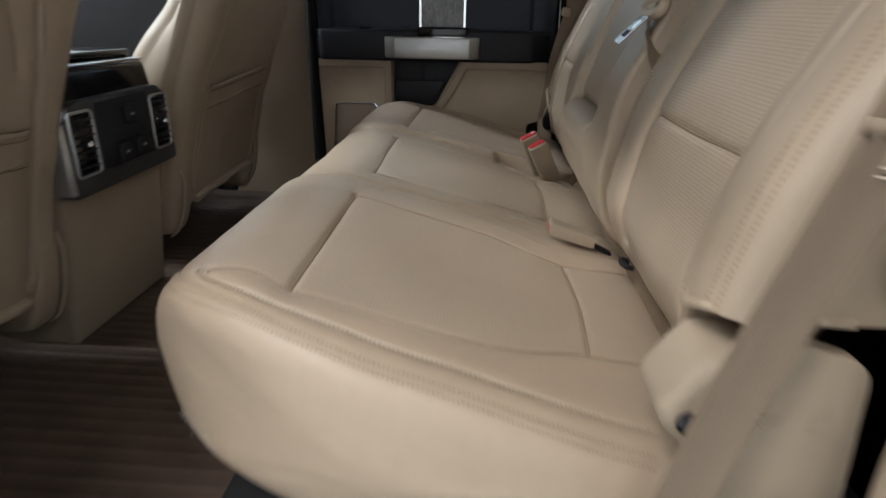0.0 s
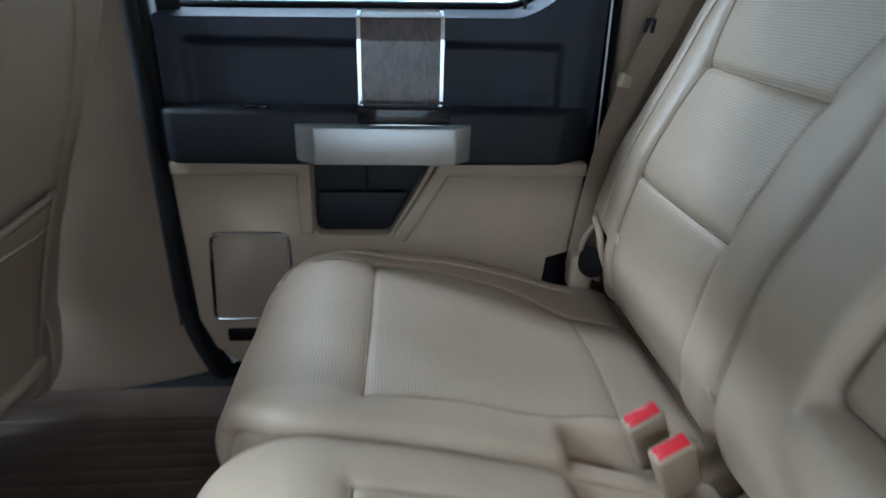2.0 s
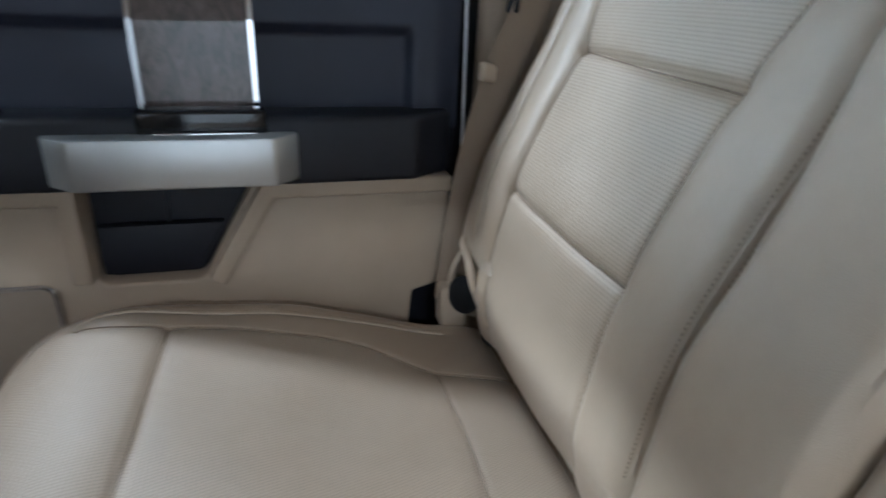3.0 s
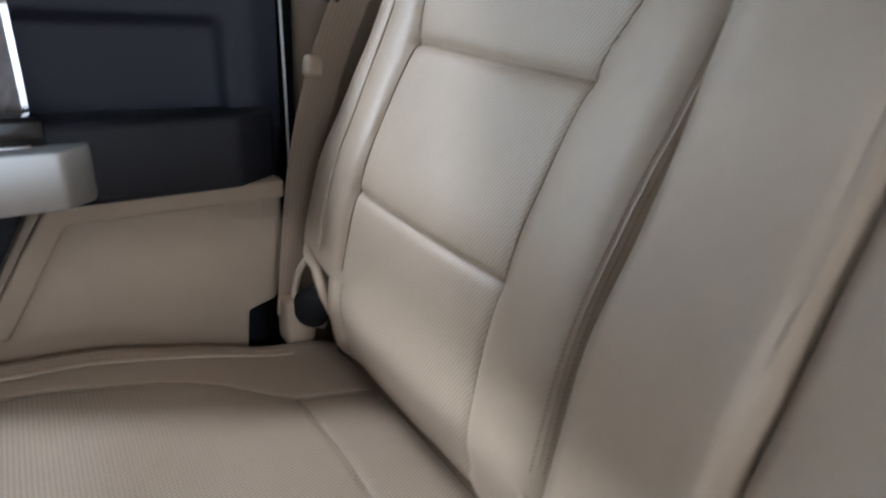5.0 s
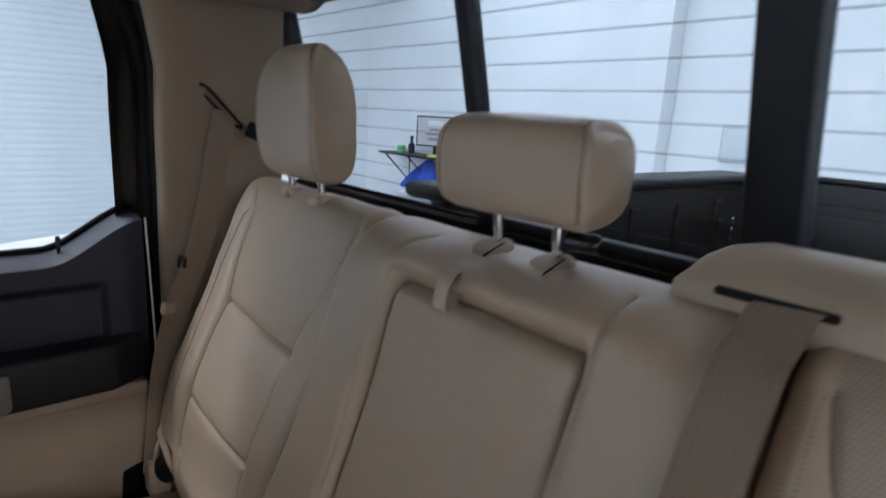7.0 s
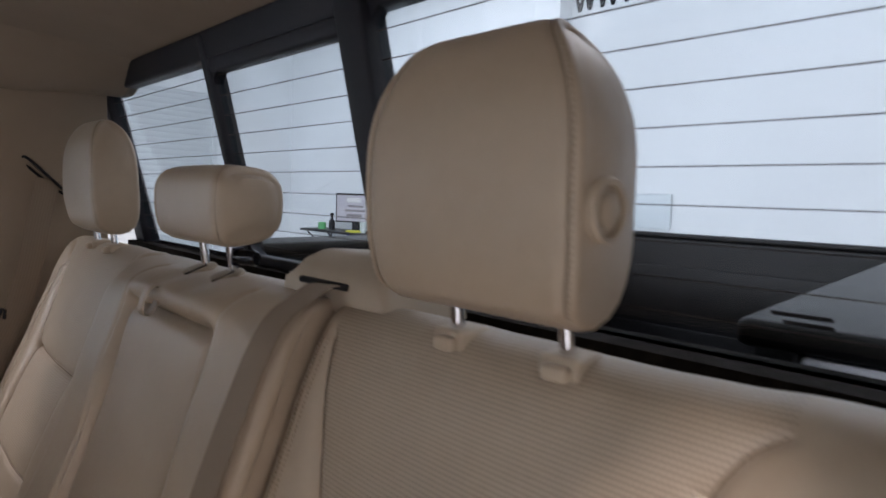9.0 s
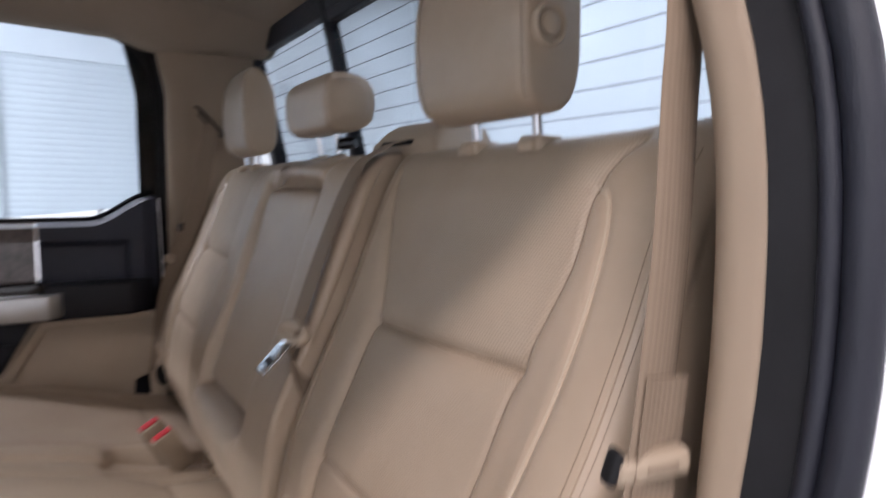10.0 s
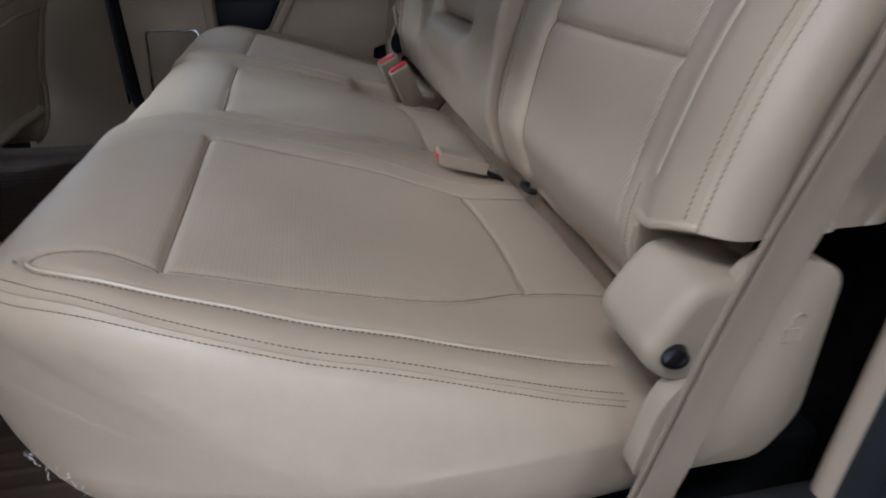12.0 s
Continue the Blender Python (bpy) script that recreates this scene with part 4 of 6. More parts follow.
    part("stitching", stitches(p, [(q[0], q[1] + (0.05 if not far else -0.05)) for q in inside]), M_THREAD, pad)
    return pad


def middle_cushion(parent):
    turn = lambda x, amount: amount * max(0, min(1, (-0.165 - x) / 0.125)) ** 2.2
    p = Pad(CUSHION, lambda x, z: 0.948 + turn(x, 0.018), lambda x, z: 1.416 - turn(x, 0.030), 0.024, 0.024, VIS_C, 0.0055)
    sx = lambda x: p.s_at(x, 0, 0.66)
    g = lambda pts: spline([(sx(x), y) for x, y in pts], 8)
    p.push(0.005 * np.exp(-((p.S - sx(-0.20)) / 0.09) ** 2) - 0.003)
    left = g([(-0.122, 1.018), (0.0, 1.016), (0.10, 1.018), (0.200, 1.030), (0.31, 1.015)])
    right = g([(-0.128, 1.348), (0.0, 1.348), (0.10, 1.345), (0.200, 1.320), (0.31, 1.335)])
    cross = g([(-0.122, 1.018), (-0.126, 1.18), (-0.128, 1.348)])
    rear = g([(0.200, 1.030), (0.207, 1.17), (0.200, 1.320)])
    p.groove(cross, 0.0022, 0.0030, 0.0016, 0.014)
    p.groove(rear, 0.0018, 0.0030, 0.0012, 0.010)
    for line in (left, right):
        p.groove(line, 0.0022, 0.003, 0.003, 0.016)
    # hollow for the buckles at its rear corner
    p.push(-0.045 / (1 + np.exp(-(p.Y - 1.366) / 0.006)) / (1 + np.exp((p.S - sx(0.112)) / 0.006)))
    p.settle(7, 0.0010)
    pad = part("middle_cushion", p.mesh("middle_cushion", [M_LEATHER]), None, parent, "beige smooth leather seat cushion")
    for line in (cross, rear, left, right):
        seam_shade(p, line, pad)
    part("stitching", stitches(p, g([(-0.16, 0.975), (0.0, 0.974), (0.2, 0.976)])), M_THREAD, pad)
    return pad


def outer_back(far, parent):
    f = flip if far else (lambda y: y)

    def out(x, z):
        head = soft(z, 1.035, 1.125)
        if not far:
            return 0.380 - 0.004 * head
        drop = 0.024 * soft(x, 0.32, 0.37)
        return f(0.390 + 0.085 * (1 - soft(z, 0.612 - drop, 0.632 - drop)) + 0.006 * head)

    inner = 1.447 if far else 0.8925
    fine = 0.0042 if far else 0.0036
    if far:
        p = Pad([(0.292, 0.500), (0.275, 0.546)] + BACK[2:], inner, out, 0.030, 0.042, VIS_B, fine, 0.006)
    else:
        p = Pad(BACK, out, inner, 0.028, 0.022, VIS_B, fine, 0.003)
    sz = lambda z: p.s_at(z, 1, 0.70)
    g = lambda pts: spline([(sz(z), f(y)) for z, y in pts], 8)
    # cheeks stand proud of the panel
    near_pts = [(0.535, 0.530), (0.60, 0.524), (0.73, 0.517), (0.82, 0.512), (0.905, 0.509), (0.955, 0.497), (1.0, 0.487), (1.06, 0.486), (1.095, 0.470), (1.112, 0.448)]
    far_pts = [(0.535, 0.796), (0.60, 0.792), (0.73, 0.789), (0.82, 0.786), (0.905, 0.787), (0.94, 0.798), (0.985, 0.822), (1.045, 0.850), (1.095, 0.864)]
    if far:
        far_pts = far_pts[:5] + [(0.94, 0.797), (0.985, 0.812), (1.045, 0.836), (1.095, 0.850)]
    near, inside = g(near_pts), g(far_pts)
    a = np.interp(p.S, near[:, 0], near[:, 1])
    b = np.interp(p.S, inside[:, 0], inside[:, 1])
    mid, half = (a + b) / 2, np.abs(b - a) / 2
    q = np.abs(p.Y - mid) / half
    fade = 1 / (1 + np.exp((p.S - sz(1.06)) / 0.02))
    p.push((-0.009 / (1 + np.exp((q - 1.0) / 0.05)) + 0.005 * np.clip(1 - q ** 2, 0, 1)) * fade)
    if not far:
        p.push(0.020 / (1 + np.exp((p.Y - 0.462) / 0.010)) / (1 + np.exp(-(p.S - sz(0.600)) / 0.008)) * (1 - 0.75 / (1 + np.exp(-(p.S - sz(0.86)) / 0.045))))
    cross1 = g([(0.727, 0.789), (0.728, 0.65), (0.731, 0.517)])
    cross2 = g([(0.897, 0.787), (0.899, 0.65), (0.905, 0.509)])
    for line in (near, inside):
        p.groove(line, 0.0034, 0.0034, 0.004, 0.014)
    p.groove(cross1, 0.0036, 0.0042, 0.003, 0.014)
    p.groove(cross2, 0.0055, 0.0050, 0.006, 0.018)
    welt = g([(1.072, 0.490), (1.069, 0.474), (1.056, 0.460), (1.02, 0.450), (0.96, 0.446), (0.90, 0.447), (0.83, 0.450), (0.79, 0.455), (0.69, 0.462), (0.645, 0.468)])
    p.groove(welt, 0.0022, 0.004, 0.002, 0.010)
    c_near, c_in = near, inside

    def region(S, Y):
        aa = np.interp(S, c_near[:, 0], c_near[:, 1])
        bb = np.interp(S, c_in[:, 0], c_in[:, 1])
        return (Y > np.minimum(aa, bb)) & (Y < np.maximum(aa, bb)) & (S < 0.78)

    p.settle(13 if far else 3, 0.0009)
    if not far:
        # the cheek ends level above the hinge cover
        floor_z = 0.634 - 0.029 * np.vectorize(soft)(p.Y, 0.385, 0.475)
        p.Z[:] = np.where((p.Y < 0.477) & (p.Z < floor_z), floor_z, p.Z)
    pad = part("outer_backrest", p.mesh("outer_backrest", [M_LEATHER, M_PORES], region), None, parent, "beige perforated leather seat back")
    for line in (near, inside, cross1, cross2):
        seam_shade(p, line, pad)
    part("welt", tube(p.path(welt, 0.006, 0.001), 0.0022, 6), M_WELT, pad)
    top, low = 1.10, 0.648 if far else 0.618
    row = 0.4085 if far else 0.397
    for y in (row + 0.006, row - 0.006):
        part("stitching", stitches(p, g([(top, y - 0.002), (1.06, y), (0.95, y), (0.80, y), (low, y)]), r=0.0007), M_THREAD_DARK, pad)
    part("fold", tube(p.path(g([(top, row - 0.002), (1.05, row), (0.95, row), (0.80, row), (low, row)]), 0.008, -0.0002), 0.0014, 6), M_LEATHER, pad)
    for d in (0.0165, 0.0235) if far else (0.0, 0.009):
        part("stitching", stitches(p, g([(1.09, 0.868 + d), (0.95, 0.862 + d), (0.80, 0.858 + d), (0.60, 0.860 + d)])), M_THREAD_DARK, pad)
    d = 0.0155 if far else 0.0
    part("fold", tube(p.path(g([(1.09, 0.8725 + d), (0.95, 0.8665 + d), (0.80, 0.8625 + d), (0.60, 0.8645 + d)]), 0.008, 0.0), 0.0014, 5), M_LEATHER, pad)
    if far:
        fold = [(0.278, 1.500, 0.566), (0.275, 1.480, 0.576), (0.276, 1.466, 0.577), (0.281, 1.455, 0.564), (0.290, 1.451, 0.540), (0.300, 1.451, 0.515)]
        part("hem", tube(spline(fold, 6), 0.0042, 8), M_PORES, pad)
    # underside and hem along the foot of the cheek
    if far:
        hem = [(0.296, 0.494, 0.525), (0.275, 0.488, 0.580), (0.269, 0.478, 0.614), (0.272, 0.445, 0.628), (0.300, 0.410, 0.632), (0.345, 0.396, 0.625)]
        part("hem", tube([(x, f(y), z) for x, y, z in spline(hem, 6)], 0.0065, 10), M_LEATHER, pad)
    else:
        hem = [tuple(q) for q in p.path(g([(0.600, 0.482), (0.606, 0.455), (0.626, 0.425), (0.640, 0.3815)]), 0.006, 0.0005)]
        hem = [(x, y, 0.637 - 0.029 * soft(y, 0.385, 0.475)) for x, y, z in hem] + [(0.330, 0.3765, 0.637), (0.352, 0.3765, 0.637)]
        for _ in range(5):
            hem[1:-1] = [tuple((a[k] + 2 * b[k] + c[k]) / 4 for k in range(3)) for a, b, c in zip(hem, hem[1:], hem[2:])]
        part("hem", tube(spline(hem, 4), 0.0042, 8), M_LEATHER, pad)
        part("hem", tube(p.path(g([(0.596, 0.483), (0.575, 0.486), (0.550, 0.488), (0.530, 0.488)]), 0.008, 0.001), 0.0036, 8), M_LEATHER, pad)
        part("stitching", stitches(p, g([(0.630, 0.492), (0.600, 0.496), (0.565, 0.498), (0.535, 0.498)])), M_THREAD_DARK, pad)
    return pad


def middle_back(parent):
    prof = [(x - (0 if i > 8 else 0.022 if i > 2 else 0.012), z) for i, (x, z) in enumerate(BACK)]
    p = Pad(prof, 0.8965, 1.4320, 0.010, 0.016, VIS_B, 0.0036, 0.001)
    sz = lambda z: p.s_at(z, 1, 0.70)
    g = lambda pts: spline([(sz(z), y) for z, y in pts], 8)
    # opening for the folding armrest
    bay = (1 / (1 + np.exp(-(p.Y - 1.036) / 0.0028)) * 1 / (1 + np.exp((p.Y - 1.315) / 0.003)) / (1 + np.exp(-(p.S - sz(0.678)) / 0.0036)) / (1 + np.exp((p.S - sz(1.068)) / 0.0026)))
    p.push(-0.050 * bay)
    p.push(0.017 / (1 + np.exp(-(p.S - sz(0.90)) / 0.035)) / (1 + np.exp((p.S - sz(1.095)) / 0.012)))
    p.push(0.021 * np.exp(-((p.S - sz(1.090)) / 0.027) ** 2) * np.exp(-((p.Y - 1.175) / 0.165) ** 4))
    # roll below the armrest
    p.push(0.022 * np.exp(-(np.abs(p.S - sz(0.642)) / 0.036) ** 2.4) / (1 + np.exp(-(p.Y - 1.030) / 0.012)) / (1 + np.exp((p.Y - 1.315) / 0.014)))
    for line in (g([(1.118, 1.300), (1.095, 1.325), (1.06, 1.332), (0.95, 1.330), (0.80, 1.326), (0.66, 1.318)]), g([(1.118, 1.022), (1.09, 1.024), (1.055, 1.026), (0.95, 1.024), (0.80, 1.024), (0.66, 1.030)])):
        p.groove(line, 0.003, 0.003, 0.002, 0.010)
    # puckers below the middle headrest
    for y in (1.12, 1.215):
        p.push(-0.006 * np.exp(-((p.S - sz(1.105)) / 0.018) ** 2 - ((p.Y - y) / 0.03) ** 2))
    p.settle(21, 0.0009)
    pad = part("middle_backrest", p.mesh("middle_backrest", [M_LEATHER]), None, parent, "beige leather middle seat back")
    arm = [(x - 0.010 + 0.028 - 0.030 * (z - 0.67) / 0.36, z) for x, z in ((0.272, 0.694), (0.297, 0.76), (0.338, 0.85), (0.380, 0.945), (0.412, 1.034), (0.430, 1.059), (0.455, 1.057), (0.443, 1.00), (0.395, 0.88), (0.345, 0.76), (0.318, 0.700), (0.288, 0.679))]
    q = Pad(arm, 1.0375, 1.3130, 0.011, 0.011, 0.44, 0.005)
    q.push(0.006 * np.exp(-((q.S - 0.20) / 0.15) ** 2 - ((q.Y - 1.175) / 0.10) ** 2))
    q.settle(31, 0.0009)
    part("armrest", q.mesh("armrest", [M_LEATHER]), None, parent, "folded-up beige leather armrest")
    loop = []
    for a in np.linspace(0.12, 2 * math.pi - 0.12, 15):
        along, off = -0.021 * math.cos(a), 0.0090 * math.sin(a)
        loop.append((0.397 + 0.36 * along - 0.93 * off, 1.203, 1.085 + 0.93 * along + 0.36 * off))
    part("pull_strap", ribbon(loop, (0.05, 1, -0.05), 0.021, 0.0030, 6, 0, 6), M_LEATHER, parent, "beige leather pull strap")
    return pad


wide = thing("rear_seat", (0.1, 0.9, 0.34), "wide section of a beige leather rear bench seat", "car seat", "rear bench seat sections")
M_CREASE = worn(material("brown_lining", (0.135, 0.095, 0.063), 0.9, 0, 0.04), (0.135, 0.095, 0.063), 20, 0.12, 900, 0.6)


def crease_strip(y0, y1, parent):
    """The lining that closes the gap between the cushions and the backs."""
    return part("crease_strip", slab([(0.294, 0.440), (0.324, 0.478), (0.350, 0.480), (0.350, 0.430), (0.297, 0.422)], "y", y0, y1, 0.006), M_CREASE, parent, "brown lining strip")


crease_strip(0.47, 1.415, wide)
outer_cushion(False, wide)
middle_cushion(wide)
outer_back(False, wide)
middle_back(wide)
narrow = thing("rear_seat", (0.1, 1.68, 0.34), "narrow single section of a beige leather rear bench seat", "car seat", "rear bench seat sections")
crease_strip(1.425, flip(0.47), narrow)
outer_cushion(True, narrow)
outer_back(True, narrow)


def headrest_sleeve(y, parent, x=0.487):
    b = part("headrest_sleeve", rbox(x - 0.022, x + 0.018, y - 0.0175, y + 0.0175, 1.108, 1.126, 0.005), M_PLASTIC, parent, "beige plastic headrest sleeve")
    part("release_tab", rbox(x - 0.030, x - 0.018, y - 0.013, y + 0.010, 1.108, 1.121, 0.004), M_PLASTIC, b)


for y in (0.597, 0.707):
    headrest_sleeve(y, wide)
    headrest_sleeve(flip(y), narrow)
for y in (1.128, 1.214):
    b = part("headrest_sleeve", turned([(0, 0.0255), (0.003, 0.025), (0.0055, 0.0215), (0.0065, 0.014), (0.006, 0.002)], (0.471, y, 1.1195), (-0.34, 0, 1), 24), M_COVER, wide, "beige headrest collar")
    part("slit", rbox(-0.024, 0.010, -0.0004, 0.0004, 0.0045, 0.0072, 0, 1, pose(0.469, y - 0.012, 1.1195, 0, -19, 0)), M_RUBBER, b, "dark slit")


def post(y, z1, parent, x=0.487):
    pts = [(x - 0.004 * k, y, z) for k, z in enumerate(np.linspace(1.105, z1, 4))]
    p = part("post", tube(pts, 0.0062, 14), M_CHROME, parent, "chrome headrest post")
    for z in (1.136, 1.146):
        part("notch", rbox(x - 0.0085, x - 0.0060, y - 0.004, y + 0.004, z - 0.0012, z + 0.0012, 0), M_STEEL, p)


def headrest(yc, small, button=0):
    if small:
        prof = [(0.437, 1.172), (0.429, 1.195), (0.427, 1.225), (0.431, 1.252), (0.445, 1.268), (0.475, 1.272), (0.514, 1.264), (0.532, 1.235), (0.528, 1.192), (0.500, 1.170), (0.455, 1.165)]
        w = lambda x, z: 0.107 - 0.014 * max(0, (x - 0.45) / 0.08) ** 2 - 0.012 * max(0, (z - 1.240) / 0.03) ** 2 - 0.008 * max(0, (1.190 - z) / 0.025) ** 2
        r, vis = 0.0125, 0.26
        lab = "low beige leather middle headrest on chrome posts"
    else:
        prof = [(0.440, 1.158), (0.428, 1.195), (0.424, 1.260), (0.430, 1.320), (0.448, 1.358), (0.474, 1.364), (0.498, 1.330), (0.507, 1.25), (0.505, 1.170), (0.475, 1.147)]
        w = lambda x, z: 0.107 - 0.040 * max(0, (z - 1.265) / 0.10) ** 2.2 - 0.008 * max(0, (1.20 - z) / 0.06)
        r, vis = 0.0100, 0.32
        lab = "tall beige leather headrest on chrome posts"
    root = thing("headrest", (0.487, yc, 1.12), lab, "headrest", "rear headrests")
    p = Pad(prof, lambda x, z: yc - w(x, z), lambda x, z: yc + w(x, z), r, r, vis, 0.005, 0.004)
    gap = r + 0.001
    for sgn in (-1, 1):
        line = [(s, yc + sgn * (w(*p.P[i]) - gap * 0.80)) for i, s in enumerate(p.s) if s < vis + 0.05]
        p.groove(line, 0.0026, 0.0026, 0.0012, 0.008)
        p.ridge([(s, y + sgn * 0.006) for s, y in line], 0.0008, 0.004)
        p.seams.append([(s, y + sgn * 0.0042) for s, y in line])
    p.settle(int(yc * 100), 0.0006)
    body = part("cushion", p.mesh("headrest_cushion", [M_LEATHER]), None, root)
    # dark lines in the side grooves, put in for their shadow
    for sgn in (-1, 1):
        part("seam_shade", tube(p.path([(s, yc + sgn * (w(*p.P[i]) - gap * 0.80)) for i, s in enumerate(p.s) if s < vis + 0.05][::4], 0.006, 0.0003), 0.0009, 5), M_THREAD_DARK, body)
    for line in p.seams:
        part("stitching", stitches(p, line[::3] if len(line) > 40 else line, r=0.0005, lift=0.0001), M_THREAD_DARK, body)
    for dy in ((-0.043, 0.043) if small else (-0.055, 0.055)):
        post(yc + dy - (0 if small else 0.016 * (1 if yc < YC else -1)), 1.19, root, 0.484)
    if small:
        knob = part("release_knob", turned([(0, 0.0085), (0.003, 0.0100), (0.030, 0.0105), (0.034, 0.0085)], (0.480, yc - 0.052, 1.148), (0.45, -1, 0), 20), M_GLOSS, root, "black round release knob")
        part("knob_collar", rbox(0.474, 0.492, yc - 0.056, yc - 0.046, 1.136, 1.160, 0.003), M_BLACK, knob)
    if button:
        y = yc - (w(0.455, 1.232) + 0.002) * button
        ring = [(-0.004, 0.0225), (0.0035, 0.0225), (0.0055, 0.0205), (0.0045, 0.0175), (-0.003, 0.0160), (-0.003, 0.0125), (0.0045, 0.0112), (0.0065, 0.008), (0.007, 0.002)]
        part("fold_button", turned(ring, (0.455, y, 1.232), (0, -button, 0), 32), M_PLASTIC, root, "round beige fold button")
    return root


headrest(0.669, False, 1)
headrest(flip(0.664), False, -1)
headrest(1.171, True)

# ---- belts and buckles ----
# housing of the middle belt on the seat back
hous = thing("belt_housing", (0.53, 0.91, 1.10), "beige plastic shoulder belt housing on the seat back", "belt housing")
hull = bmesh.new()
for q in ((0.480, 1.008, 1.108), (0.480, 0.800, 1.106), (0.61, 0.800, 1.095), (0.61, 1.008, 1.095), (0.487, 1.005, 1.148), (0.489, 0.820, 1.144),
          (0.520, 0.972, 1.172), (0.522, 0.842, 1.172), (0.600, 0.972, 1.166), (0.600, 0.842, 1.166)):
    hull.verts.new(q)
bmesh.ops.convex_hull(hull, input=hull.verts[:])
bmesh.ops.dissolve_limit(hull, angle_limit=radians(3), verts=hull.verts[:], edges=hull.edges[:])
bmesh.ops.bevel(hull, geom=hull.edges[:], offset=0.009, segments=3, profile=0.5, affect="EDGES", clamp_overlap=True)
part("cover", hull, M_PLASTIC, hous)
part("belt_slot", rbox(0.4812, 0.500, 0.874, 0.966, 1.133, 1.1405, 0.003), M_RUBBER, hous, "dark belt slot")
mid_belt = thing("seat_belt", (0.40, 0.92, 0.56), "beige webbing shoulder belt with silver tongue", "seat belt", "rear seat belts")
path = [(0.500, 0.908, 1.137), (0.474, 0.908, 1.1365), (0.452, 0.907, 1.126), (0.412, 0.906, 1.098), (0.370, 0.906, 1.013), (0.329, 0.910, 0.902), (0.310, 0.912, 0.835), (0.318, 0.902, 0.808), (0.336, 0.8945, 0.785), (0.365, 0.8945, 0.765)]
part("webbing", ribbon(path, [(0.05, 1, -0.05)] * 6 + [(0.15, 1, 0), (0.5, 0.85, 0.1), (0.9, 0.35, 0.35), (0.8, 0.05, 0.6)], 0.051, 0.0016), M_WEB, mid_belt)
m = pose(0.316, 0.916, 0.858, 0, 24, 8)
oval = [tuple(m @ Vector((0, 0.033 * math.cos(a), 0.012 * math.sin(a)))) for a in np.linspace(0, 2 * math.pi, 28, endpoint=False)]
grip = part("tongue_grip", tube(oval, 0.0082, 10, True), M_PLASTIC, mid_belt, "beige oval tongue grip")
part("grip_bar", rbox(-0.003, 0.006, -0.030, 0.030, -0.014, 0.009, 0.004, 3, m), M_PLASTIC, grip)
part("tongue", rbox(-0.0012, 0.0012, -0.016, 0.016, -0.062, -0.004, 0.0008, 2, pose(0.311, 0.914, 0.852, 8, 44, 8)), M_STEEL, mid_belt, "flat steel tongue")
part("tongue_slot", rbox(-0.0016, 0.0016, -0.009, 0.009, -0.050, -0.038, 0.0004, 1, pose(0.311, 0.914, 0.852, 8, 44, 8)), M_RUBBER, mid_belt)


